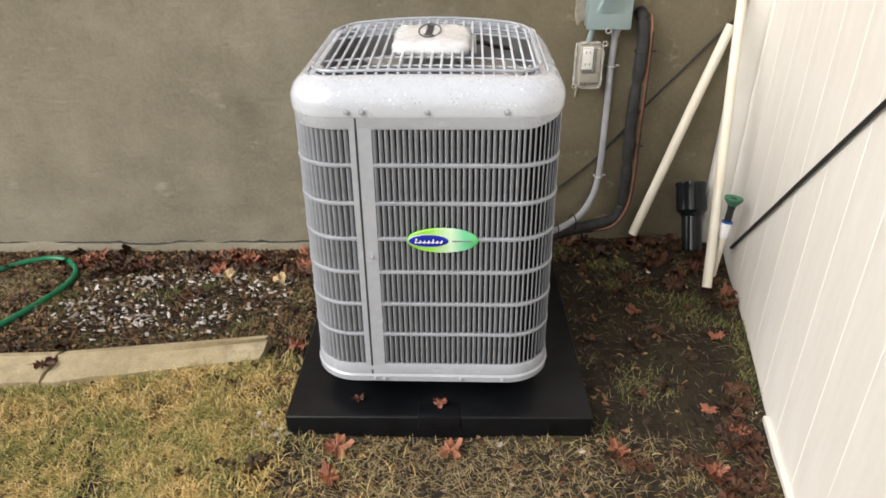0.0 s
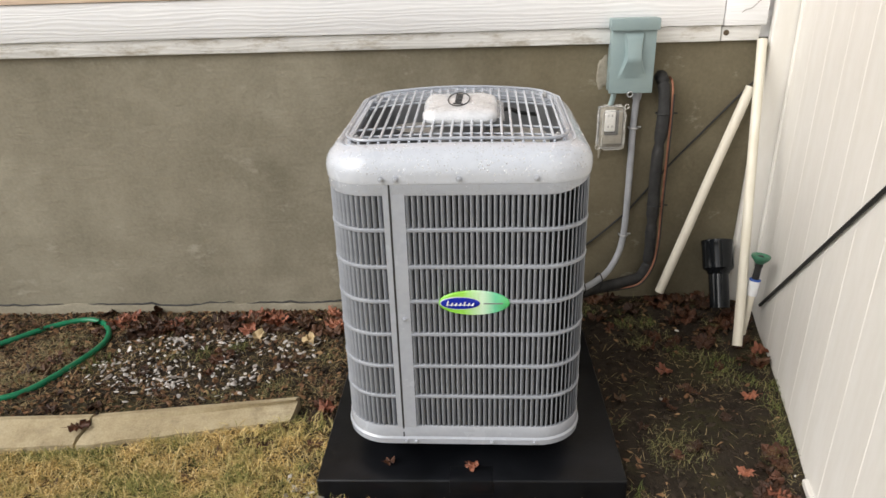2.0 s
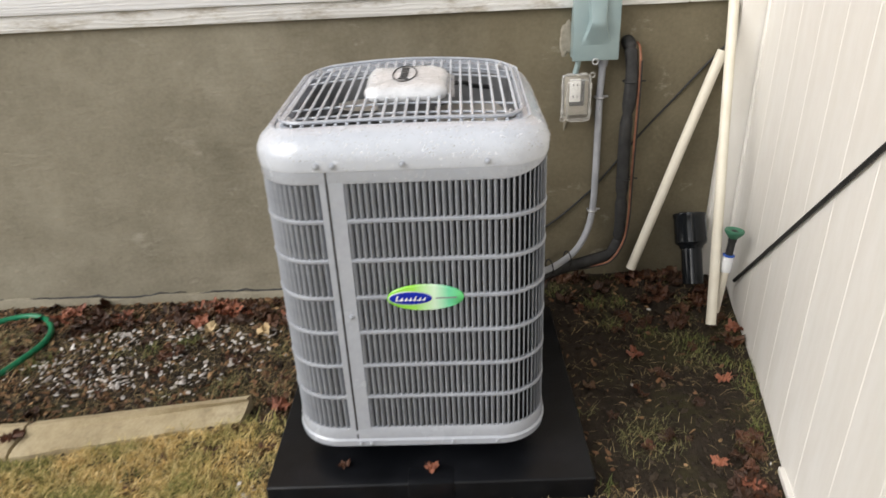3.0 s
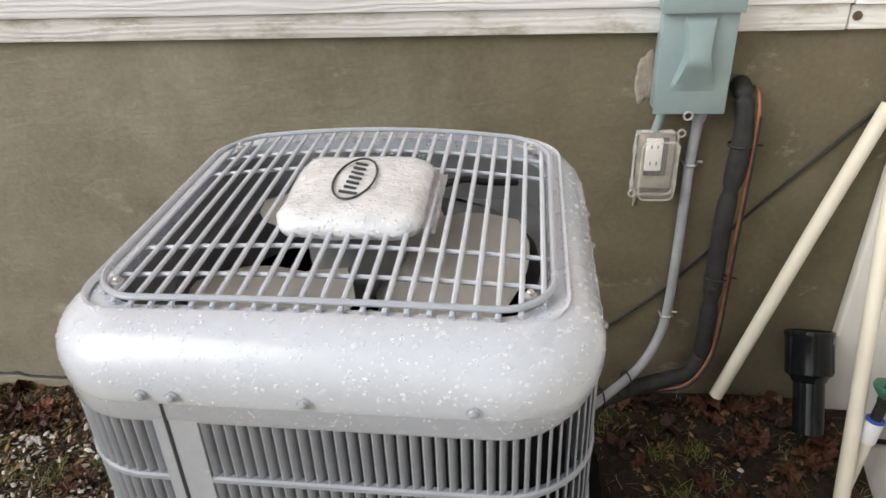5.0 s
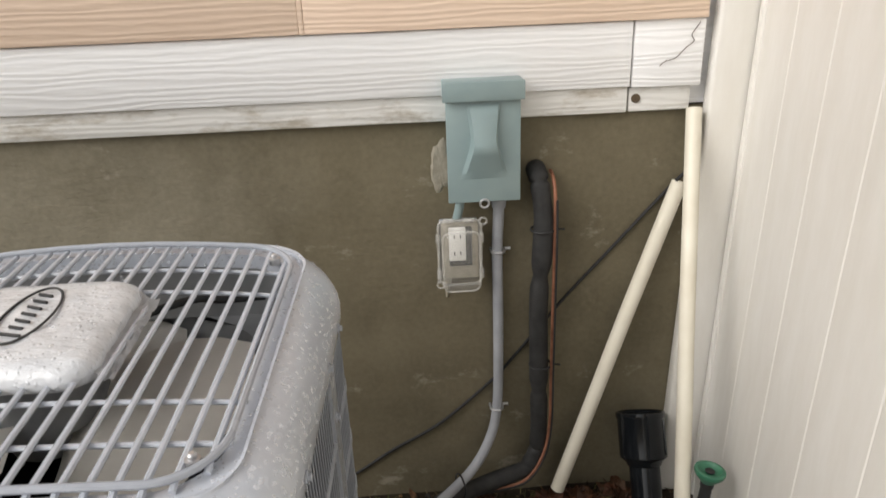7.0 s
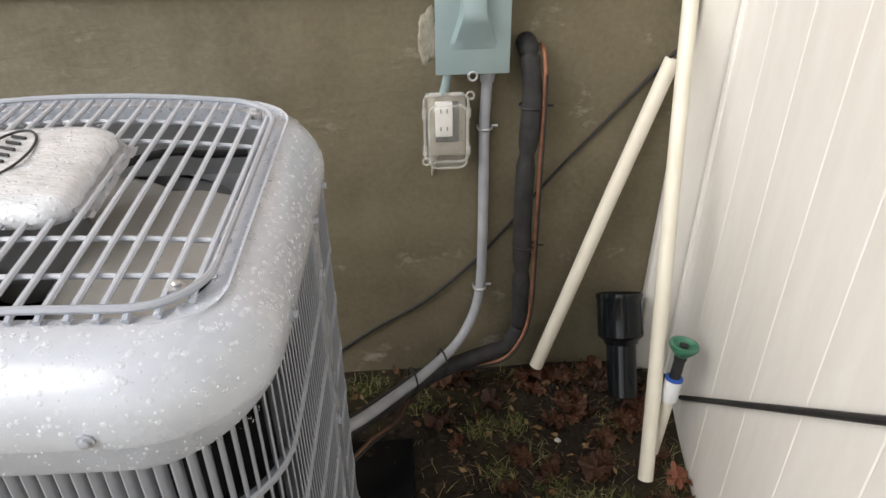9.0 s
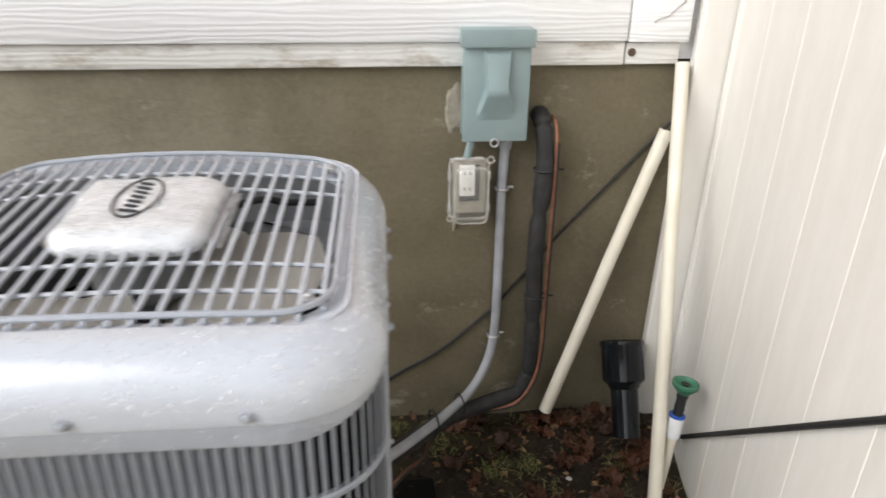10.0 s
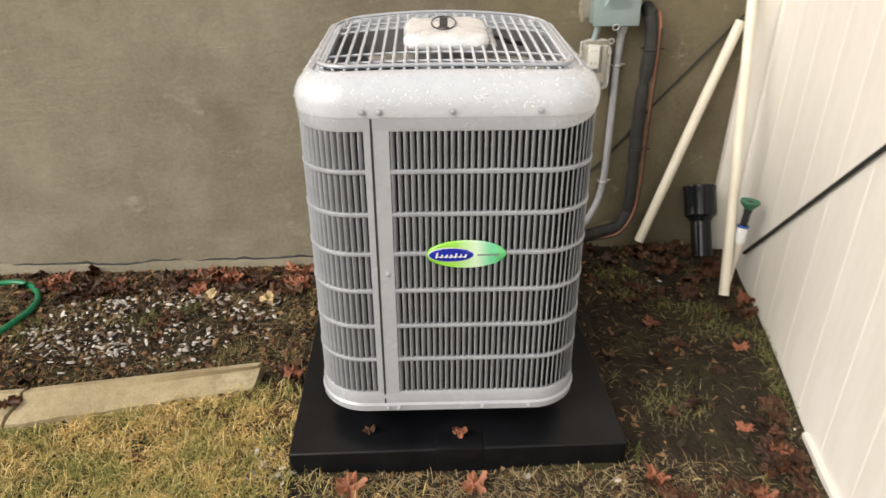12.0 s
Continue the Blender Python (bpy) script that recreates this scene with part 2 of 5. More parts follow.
HOSE_GREEN = plain("green_hose_rubber", (0.0, 0.15, 0.065), (0.006, 0.21, 0.095), 30, (0.25, 0.4))
POP_GREEN = plain("green_plastic", (0.03, 0.13, 0.075), (0.05, 0.18, 0.105), 30, (0.35, 0.55))
WHITE_PLASTIC = plain("white_plastic", (0.70, 0.71, 0.72), (0.78, 0.79, 0.8), 30, (0.35, 0.5))
BLUE = plain("blue_plastic", (0.02, 0.08, 0.35), (0.03, 0.10, 0.42), 30, (0.35, 0.5))
BADGE_GREEN = badge_green()
BADGE_BLUE = plain("badge_blue", (0.006, 0.018, 0.30), (0.009, 0.024, 0.36), 60, (0.2, 0.3))
BADGE_SILVER = plain("badge_silver", (0.55, 0.58, 0.66), (0.68, 0.7, 0.75), 60, (0.2, 0.35), 0.3)
SOIL = soil()
SOIL.node_tree.nodes["Principled BSDF"].inputs["Specular IOR Level"].default_value = 0.22


# ---- mesh helpers ----
def mesh_object(name, bm, material, smooth=True):
    me = bpy.data.meshes.new(name)
    bm.normal_update()
    bm.to_mesh(me)
    bm.free()
    if smooth:
        me.polygons.foreach_set("use_smooth", [True] * len(me.polygons))
        me.set_sharp_from_angle(angle=radians(38))
    me.materials.append(material)
    return new(name, me)


def thing(name, at, label, category, group="", kind=""):
    ob = new(name)
    ob.empty_display_size = 0.05
    ob.location = at
    return tagged(ob, label, category, group, kind)


def world_at(ob):
    p = Vector(ob.location)
    while ob.parent:
        ob = ob.parent
        p = p + Vector(ob.location)
    return p


def part(name, bm, material, parent, label="", smooth=True, origin=None):
    """One mesh, drawn in world coordinates, under a thing or a part."""
    base = world_at(parent)
    at = Vector(origin) if origin else base
    bmesh.ops.translate(bm, verts=bm.verts, vec=-at)
    ob = mesh_object(name, bm, material, smooth)
    ob.parent = parent
    ob.location = at - base
    return tagged(ob, label)


def share(name, data, parent, m, label=""):
    """A piece on shared mesh data, at the world pose m (parents are unrotated)."""
    ob = new(name, data)
    ob.parent = parent
    ob.matrix_basis = Matrix.Translation(-world_at(parent)) @ m
    return tagged(ob, label)


def solo(name, bm, material, label, category, group="", kind="", smooth=True, origin=None):
    if origin is None:
        xs = [v.co for v in bm.verts]
        origin = (sum(c.x for c in xs) / len(xs), sum(c.y for c in xs) / len(xs), min(c.z for c in xs))
    o = Vector(origin)
    bmesh.ops.translate(bm, verts=bm.verts, vec=-o)
    ob = mesh_object(name, bm, material, smooth)
    ob.location = o
    return tagged(ob, label, category, group, kind)


def box(x0, x1, y0, y1, z0, z1, bevel=0.0, seg=2, bm=None):
    b = bmesh.new()
    bmesh.ops.create_cube(b, size=1)
    for v in b.verts:
        v.co = ((x0 + x1) / 2 + v.co.x * (x1 - x0), (y0 + y1) / 2 + v.co.y * (y1 - y0), (z0 + z1) / 2 + v.co.z * (z1 - z0))
    if bevel:
        bmesh.ops.bevel(b, geom=b.edges[:], offset=bevel, segments=seg, affect="EDGES", profile=0.5)
    if bm is None:
        return b
    merge(bm, b)
    return bm


def merge(bm, other):
    me = bpy.data.meshes.new("tmp")
    other.to_mesh(me)
    other.free()
    bm.from_mesh(me)
    bpy.data.meshes.remove(me)


def smooth_path(pts, n=8):
    """Catmull-Rom through the points."""
    p = [Vector(a) for a in pts]
    p = [2 * p[0] - p[1]] + p + [2 * p[-1] - p[-2]]
    out = []
    for i in range(1, len(p) - 2):
        for k in range(n):
            t = k / n
            a, b, c, d = p[i - 1:i + 3]
            out.append(0.5 * (2 * b + (c - a) * t + (2 * a - 5 * b + 4 * c - d) * t * t + (3 * b - a - 3 * c + d) * t ** 3))
    out.append(p[-2])
    return out


def tube(pts, radius, seg=12, caps=True, bm=None, hollow=0.0):
    """radius: a number, or a function of 0..1 along the path."""
    b = bm or bmesh.new()
    rad = radius if callable(radius) else (lambda t: radius)
    pts = [Vector(p) for p in pts]
    n = len(pts)
    up = Vector((0, 0, 1))
    d0 = (pts[1] - pts[0]).normalized()
    side = d0.cross(up)
    if side.length < 0.05:
        side = d0.cross(Vector((0, 1, 0)))
    side.normalize()
    rings = []
    for i, p in enumerate(pts):
        d = (pts[min(i + 1, n - 1)] - pts[max(i - 1, 0)]).normalized()
        side = (side - d * side.dot(d)).normalized()
        other = d.cross(side)
        r = rad(i / (n - 1))
        rings.append([b.verts.new(p + (side * math.cos(a) + other * math.sin(a)) * r) for a in (2 * math.pi * k / seg for k in range(seg))])
    for a, c in zip(rings, rings[1:]):
        for k in range(seg):
            b.faces.new((a[k], a[(k + 1) % seg], c[(k + 1) % seg], c[k]))
    if caps:
        for ring, d, flip in ((rings[0], pts[1] - pts[0], True), (rings[-1], pts[-2] - pts[-1], False)):
            if hollow:
                c = sum((v.co for v in ring), Vector()) / seg
                inner = [b.verts.new(c + (v.co - c) * hollow) for v in ring]
                deep = [b.verts.new(v.co + d.normalized() * min(0.06, d.length * 0.9)) for v in inner]
                loops = [(ring, inner), (inner, deep)]
                for o, q in loops:
                    for k in range(seg):
                        f = (o[k], o[(k + 1) % seg], q[(k + 1) % seg], q[k])
                        b.faces.new(f[::-1] if flip else f)
                b.faces.new(deep[::-1] if flip else deep)
            else:
                b.faces.new(ring[::-1] if flip else ring)
    return b


def lathe(profile, at, seg=24, bm=None):
    """profile: (radius, z) rows, from the bottom up."""
    b = bm or bmesh.new()
    rings = []
    for r, z in profile:
        rings.append([b.verts.new((at[0] + r * math.cos(2 * math.pi * k / seg), at[1] + r * math.sin(2 * math.pi * k / seg), at[2] + z)) for k in range(seg)])
    for a, c in zip(rings, rings[1:]):
        for k in range(seg):
            b.faces.new((a[k], a[(k + 1) % seg], c[(k + 1) % seg], c[k]))
    b.faces.new(rings[0][::-1])
    b.faces.new(rings[-1])
    return b


def ease(v):
    v = min(1.0, max(0.0, v))
    return v * v * (3 - 2 * v)


def ground_z(x, y):
    """Lawn lowest in front; the bed rises a little, the fence corner more."""
    n = noise.noise(Vector((x * 2.1, y * 2.1, 0.3))) * 0.012 + noise.noise(Vector((x * 7, y * 7, 1.3))) * 0.007
    near = min(1.0, max(0.0, (5 - abs(x) - abs(y)) / 3))
    left = -0.088 + 0.036 * ease((y - 1.5) / 0.55) - 0.022 * ease((y - 2.45) / 0.35)
    right = -0.088 + 0.104 * ease((y - 1.55) / 0.95) + 0.028 * ease((y - 2.48) / 0.34) + 0.042 * ease((x - 0.68) / 0.3) * ease((y - 2.55) / 0.25)
    w = ease((x + 0.45) / 0.9)
    return -0.088 + (left * (1 - w) + right * w + n + 0.088) * near


# ---- ground ----
def build_ground():
    xs = [-300, -120, -50, -20, -10, -6, -4] + list(np.arange(-3.0, 1.6, 0.035)) + [2, 3, 5, 9, 20, 50, 120, 300]
    ys = [-300, -120, -50, -20, -10, -6, -3, -1.5, -0.5] + list(np.arange(0.2, 3.0, 0.035)) + [3.5, 5, 9, 20, 50, 120, 300]
    verts = [(x, y, ground_z(x, y)) for y in ys for x in xs]
    w = len(xs)
    faces = [(j * w + i, j * w + i + 1, (j + 1) * w + i + 1, (j + 1) * w + i) for j in range(len(ys) - 1) for i in range(w - 1)]
    me = bpy.data.meshes.new("ground")
    me.from_pydata(verts, [], faces)
    me.polygons.foreach_set("use_smooth", [True] * len(me.polygons))
    me.materials.append(SOIL)
    tagged(new("ground", me), "damp brown soil with moss along a house", "ground", kind="structure")


build_ground()

# ---- house ----
WALL_Y = 2.885
ob = solo("wall_foundation", box(-7, 3, WALL_Y, 3.15, -0.4, 1.095), CONCRETE, "parged grey-brown concrete foundation wall, damp and stained, corner shade painted in", "wall", kind="structure", origin=(0, WALL_Y, 0))


def footing():
    """Rough lip of concrete along the foot of the wall."""
    b = bmesh.new()
    rows = []
    n = 150
    for i in range(n + 1):
        x = -5 + 5.6 * i / n
        z = -0.045 + 0.022 * noise.noise(Vector((x * 4, 0, 7))) + 0.006 * noise.noise(Vector((x * 17, 0, 3)))
        d = 0.014 + 0.006 * noise.noise(Vector((x * 5, 2, 7)))
        rows.append([b.verts.new(p) for p in ((x, WALL_Y + 0.01, z + 0.002), (x, WALL_Y - d * 0.7, z), (x, WALL_Y - d, z - 0.006), (x, WALL_Y - d - 0.004, z - 0.16))])
    for a, c in zip(rows, rows[1:]):
        for k in range(3):
            b.faces.new((a[k], a[k + 1], c[k + 1], c[k]))
    bmesh.ops.recalc_face_normals(b, faces=b.faces)
    solo("wall_footing", b, CONCRETE, "rough cracked concrete lip along the wall's foot", "wall", kind="structure", origin=(0, WALL_Y, 0))


footing()
for a, c in ((-2.6, -1.92), (-1.80, -1.10), (-1.04, -0.42)):
    pts = []
    for i in range(31):
        x = a + (c - a) * i / 30
        pts.append((x, WALL_Y - 0.006, -0.041 + 0.022 * noise.noise(Vector((x * 4, 0, 7))) + 0.010 * noise.noise(Vector((x * 21, 0, 3)))))
    solo("wall_crack", tube(pts, lambda t: 0.0012 + 0.0034 * math.sin(math.pi * t) ** 0.5, 5), SLOT, "dark jagged crack along the foundation wall's foot", "crack", kind="structure")


def upper_wall():
    wall = thing("wall_siding", (0, WALL_Y, 1.09), "tan and white wood-grain siding above the foundation", "wall", kind="structure")
    part("core", box(-7, 3, WALL_Y + 0.012, 3.15, 1.10, 3.9), WHITE_WOOD, wall, smooth=False)
    part("sill_strip", box(-7, 0.985, WALL_Y - 0.020, WALL_Y + 0.010, 1.091, 1.150, 0.003), SILL_WOOD, wall, "weathered white sill strip with brown stains")
    part("sill_strip", box(0.990, 1.135, WALL_Y - 0.015, WALL_Y + 0.010, 1.091, 1.146, 0.003), SILL_WOOD, wall)
    part("white_board", box(-7, 0.985, WALL_Y - 0.034, WALL_Y + 0.010, 1.152, 1.296, 0.004), WHITE_WOOD, wall, "white wood-grain trim board")
    part("corner_board", box(0.989, 1.150, WALL_Y - 0.032, WALL_Y + 0.010, 1.149, 1.297, 0.004), WHITE_WOOD, wall)
    z, k = 1.298, 0
    while z < 3.7:
        cuts = [-7, -4.4 + 1.1 * (k % 2), -1.3 + 1.55 * ((k + 1) % 2), 0.262 + 0.9 * (k % 2) * 0.5, 1.150]
        cuts = sorted(set(cuts))
        for a, b in zip(cuts, cuts[1:]):
            bm = box(a + 0.0004, b - 0.0004, WALL_Y - 0.042, WALL_Y - 0.024, z, z + 0.21, 0.0012)
            for v in bm.verts:
                v.co.y += (v.co.z - z) * 0.09
            part("plank", bm, TAN, wall)
        z, k = z + 0.185, k + 1
    part("knot_hole", tube([(1.006, WALL_Y - 0.018, 1.122), (1.006, WALL_Y - 0.0145, 1.122)], 0.011, 10), plain("rotten_wood", (0.05, 0.035, 0.02), (0.13, 0.09, 0.05), 60), wall, "brown rotted knot")
    return wall


upper_wall()


def fence_x(y):
    return 0.956 + 0.196 * (y - 1.37)


def build_fence():
    fence = thing("vinyl_fence", (fence_x(0), 0, 0), "white vinyl tongue-and-groove fence with dirt streaks", "fence", kind="structure")
    ang = math.atan2(0.196, 1)
    length = math.hypot(1, 0.196)
    lean = math.degrees(math.atan(0.014))
    w = 0.193 * length
    bm = bmesh.new()
    prof = [(0.0, 0.0014), (0.0035, 0.0), (w - 0.0035, 0.0), (w, 0.0014), (w, 0.03), (0, 0.03)]
    lo = [bm.verts.new((x, y, 0.0)) for y, x in prof]
    hi = [bm.verts.new((x, y, 1.94)) for y, x in prof]
    for k in range(len(prof)):
        j = (k + 1) % len(prof)
        bm.faces.new((lo[k], hi[k], hi[j], lo[j]))
    bm.faces.new(hi[::-1])
    bm.faces.new(lo)
    bmesh.ops.recalc_face_normals(bm, faces=bm.faces)
    first = mesh_object("board", bm, VINYL, smooth=False)
    data = first.data
    bpy.data.objects.remove(first)
    y = 2.618
    while y > -3.2:
        share("board", data, fence, pose(fence_x(y), y, -0.11, 0, lean, -math.degrees(ang)))
        y -= w / length
    bm = box(-0.014, 0.045, 0, 4.95 * length, -0.13, -0.066, 0.005)
    bmesh.ops.transform(bm, matrix=pose(fence_x(-3.2), -3.2, 0, 0, lean, -math.degrees(ang)), verts=bm.verts)
    part("bottom_rail", bm, VINYL, fence)
    # the end against the house: a channel and an upright post
    bm = box(-0.003, 0.04, 0, 0.030 * length, -0.03, 1.95, 0.003, 3)
    bmesh.ops.transform(bm, matrix=pose(fence_x(2.812), 2.812, 0, 0, lean, -math.degrees(ang)), verts=bm.verts)
    part("channel", bm, VINYL, fence)
    bm = box(1.150, 1.30, 2.845, WALL_Y - 0.001, -0.04, 1.98, 0.008, 3)
    for v in bm.verts:
        v.co.x += 0.020 * v.co.z
    part("post", bm, VINYL, fence)
    bm = box(-0.02, 0.055, 0, 5.95 * length, 1.80, 1.93, 0.006)
    bmesh.ops.transform(bm, matrix=pose(fence_x(-3.2), -3.2, 0, 0, lean, -math.degrees(ang)), verts=bm.verts)
    part("top_rail", bm, VINYL, fence)
    return fence


FENCE = build_fence()


# ---- equipment pad ----
def build_pad():
    pad = thing("equipment_pad", (0.005, 2.128, -0.07), "black moulded plastic equipment pad, wet, on the soil", "equipment pad")
    bm = box(-0.458, 0.468, 1.668, 2.594, -0.12, -0.005, 0.007, 3)
    part("slab", bm, PAD_BLACK, pad)
    part("moulded_tab", box(-0.058, 0.072, 1.6645, 1.732, -0.055, -0.0025, 0.004, 2), PAD_BLACK, pad)
    return pad


build_pad()

# ---- condenser unit ----
CX, CY, HX, HY, RC = -0.012, 2.0715, 0.351, 0.3366, 0.127
TURN, RISE = -1.09, 0.976  # the cabinet stands slightly askew on its pad
GX, GY, GHX, GHY, GR = -0.016, 2.0725, 0.296, 0.2555, 0.072


def rounded_ring(cx, cy, hx, hy, r, per_side=5, per_arc=12):
    """Points of a rounded rectangle, counter-clockwise from the middle of the front."""
    pts = []
    corners = [(hx - r, -hy + r, -90), (hx - r, hy - r, 0), (-hx + r, hy - r, 90), (-hx + r, -hy + r, 180)]
    raw = []
    for px, py, a0 in corners:
        raw.append([(px + r * math.cos(radians(a0 + 90 * k / per_arc)), py + r * math.sin(radians(a0 + 90 * k / per_arc))) for k in range(per_arc + 1)])
    for i in range(4):
        a, b = raw[i - 1][-1], raw[i][0]
        for k in range(1, per_side + 1):
            t = k / (per_side + 1)
            pts.append((a[0] + (b[0] - a[0]) * t, a[1] + (b[1] - a[1]) * t))
        pts.extend(raw[i])
    return [(cx + x, cy + y) for x, y in pts]


def perimeter(s, off=0.0):
    """Place and heading on the cabinet's outline, s metres from the front's middle towards its right."""
    fx, fy, arc = HX - RC, HY - RC, math.pi / 2 * RC
    total = 4 * (fx + fy + arc)
    s = (s + fx) % total
    heading = 0.0
    x, y = -fx, -HY
    for length, turn in ((2 * fx, 0), (arc, 1), (2 * fy, 0), (arc, 1), (2 * fx, 0), (arc, 1), (2 * fy, 0), (arc, 1)):
        step = min(s, length)
        if turn:
            a = step / RC
            nx, ny = -math.sin(heading), math.cos(heading)
            ox, oy = x + nx * RC, y + ny * RC
            x, y = ox + RC * math.sin(heading + a), oy - RC * math.cos(heading + a)
            heading += a
        else:
            x, y = x + math.cos(heading) * step, y + math.sin(heading) * step
        s -= step
        if s <= 0:
            break
    return CX + x + math.sin(heading) * off, CY + y - math.cos(heading) * off, heading


PERIM = 4 * (HX - RC + HY - RC + math.pi / 2 * RC)


def sweep_band(profile, s0, s1, step=0.02, closed=False):
    """A profile of (outward, z) carried along the outline from s0 to s1."""
    b = bmesh.new()
    n = max(2, int((s1 - s0) / step))
    rows = []
    for i in range(n + (0 if closed else 1)):
        s = s0 + (s1 - s0) * i / n
        x, y, h = perimeter(s)
        rows.append([b.verts.new((x + math.sin(h) * o, y - math.cos(h) * o, z)) for o, z in (profile(s) if callable(profile) else profile)])
    m = len(rows[0])
    pairs = list(zip(rows, rows[1:])) + ([(rows[-1], rows[0])] if closed else [])
    for a, c in pairs:
        for k in range(m):
            j = (k + 1) % m
            b.faces.new((a[k], c[k], c[j], a[j]))
    if not closed:
        b.faces.new(rows[0])
        b.faces.new(rows[-1][::-1])
    bmesh.ops.recalc_face_normals(b, faces=b.faces)
    return b


def louvre_top(s):
    """The louvres reach higher round the corners than on the front."""
    s = (s + PERIM / 2) % PERIM - PERIM / 2
    t = min(1.0, max(0.0, (abs(s) - 0.24) / 0.18)) if s > 0 else min(1.0, max(0.0, (abs(s) - 0.30) / 0.3))
    return 0.924 + 0.026 * t * t * (3 - 2 * t)


def dome(x, y):
    """Rise of the cap's crown over its rim; it arches across and climbs towards the wall."""
    t = min(1.0, max(0.0, (y - GY + GHY) / (2 * GHY)))
    a = max(0.0, 1 - ((x - GX) / (GHX + 0.01)) ** 2)
    return 0.033 + 0.024 * t + (0.006 + 0.018 * t + 0.012 * t * (1 - t)) * a


def build_condenser():
    unit = thing("air_conditioner", (CX, CY, 0.062), "grey metal outdoor air conditioner condenser beaded with rain", "air conditioner")
    # base
    part("base_pan", sweep_band([(-0.05, 0.118), (0.000, 0.112), (0.007, 0.118), (0.008, 0.136), (0.003, 0.142), (-0.05, 0.142)], 0, PERIM, closed=True), UNIT_PAINT, unit)
    part("floor_pan", box(CX - HX + 0.04, CX + HX - 0.04, CY - HY + 0.04, CY + HY - 0.04, 0.116, 0.13), INSIDE, unit)
    for fx in (-1, 1):
        for fy in (-1, 1):
            x, y = CX + fx * 0.20, CY + 0.04 + fy * 0.19
            part("foot", box(x - 0.04, x + 0.04, y - 0.04, y + 0.04, 0.0285, 0.118, 0.006), BLACK_RUBBER, unit, "black rubber foot")
    part("bottom_band", sweep_band([(-0.006, 0.141), (0.003, 0.141), (0.004, 0.170), (0.001, 0.179), (-0.006, 0.179)], 0, PERIM, closed=True), UNIT_PAINT, unit)
    part("top_band", sweep_band(lambda q: [(-0.006, louvre_top(q) - 0.003), (0.001, louvre_top(q) - 0.003), (0.003, louvre_top(q) + 0.003), (0.003, 0.959), (-0.006, 0.959)], 0, PERIM, closed=True), UNIT_PAINT, unit)
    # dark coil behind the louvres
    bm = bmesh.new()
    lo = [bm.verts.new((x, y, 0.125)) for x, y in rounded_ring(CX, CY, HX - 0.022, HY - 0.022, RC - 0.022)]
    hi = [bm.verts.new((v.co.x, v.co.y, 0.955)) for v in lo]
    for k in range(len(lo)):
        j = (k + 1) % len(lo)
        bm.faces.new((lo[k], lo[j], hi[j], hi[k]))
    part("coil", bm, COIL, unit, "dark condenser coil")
    # horizontal ribs between the upright strips
    strips = [(-0.192, -0.1768), (-0.1712, -0.135), (0.700, 0.740), (-0.74, -0.70)]
    fields = [(-0.135, 0.700), (0.740, PERIM - 0.74), (-0.70, -0.192)]
    for a, c in strips:
        part("corner_strip", sweep_band([(-0.006, 0.141), (0.0025, 0.141), (0.0025, 0.957), (-0.006, 0.957)], a, c, 0.01), UNIT_PAINT, unit)
    part("seam", sweep_band([(-0.004, 0.141), (0.0036, 0.141), (0.0036, 0.952), (-0.004, 0.952)], -0.1762, -0.1718, 0.004), SLOT, unit, "dark gap between the panels")
    for z in (0.822, 0.713, 0.606, 0.500, 0.393, 0.287):
        for a, c in fields:
            part("rib", sweep_band([(-0.007, z - 0.006), (0.000, z - 0.0058), (0.0025, z - 0.003), (0.0025, z + 0.003), (0.000, z + 0.0058), (-0.007, z + 0.006)], a, c, 0.022), SLAT_SHADED, unit)
    # upright louvre slats
    bm = bmesh.new()
    prof = [(-0.0062, 0.0012), (-0.0060, 0.0002), (-0.0044, -0.0003), (-0.0014, 0.0013), (0.0016, 0.0048), (0.0040, 0.0112), (0.0032, 0.0116), (0.0006, 0.0058), (-0.0024, 0.0024), (-0.0046, 0.0012)]
    lo = [bm.verts.new((x, y, 0.0)) for x, y in prof]
    hi = [bm.verts.new((x, y, 0.748)) for x, y in prof]
    for k in range(len(prof)):
        j = (k + 1) % len(prof)
        bm.faces.new((lo[k], lo[j], hi[j], hi[k]))
    bmesh.ops.recalc_face_normals(bm, faces=bm.faces)
    first = mesh_object("slat", bm, SLAT_SHADED)
    data = first.data
    bpy.data.objects.remove(first)
    for a, c in fields:
        n = round((c - a) / 0.0152)
        for i in range(n):
            s = a + (i + 0.5) * (c - a) / n
            x, y, h = perimeter(s)
            k = (louvre_top(s) - 0.176) / 0.748
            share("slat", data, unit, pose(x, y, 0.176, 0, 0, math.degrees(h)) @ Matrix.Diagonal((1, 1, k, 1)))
    # cap
    opening = rounded_ring(GX, GY, GHX + 0.013, GHY + 0.013, 0.062)
    rings = []
    for d, z, w in ((0.001, 0.953, 0), (0.004, 0.953, 0), (0.005, 0.956, 0), (0.0055, 0.966, 0), (0.0062, 0.976, 0), (0.0056, 0.986, 0.03), (0.003, 0.995, 0.10), (-0.002, 1.002, 0.20), (-0.009, 1.0065, 0.36), (-0.018, 1.0088, 0.52), (-0.029, 1.0094, 0.70), (-0.042, 1.0090, 0.86)):
        ring = rounded_ring(CX, CY, HX + d, HY + d, max(0.05, RC + d * 0.9))
        rings.append([(x, y, z + w * dome(x, y)) for x, y in ring])
    rings.append([(x, y, 1.008 + dome(x, y)) for x, y in rounded_ring(GX, GY, GHX + 0.019, GHY + 0.021, 0.068)])
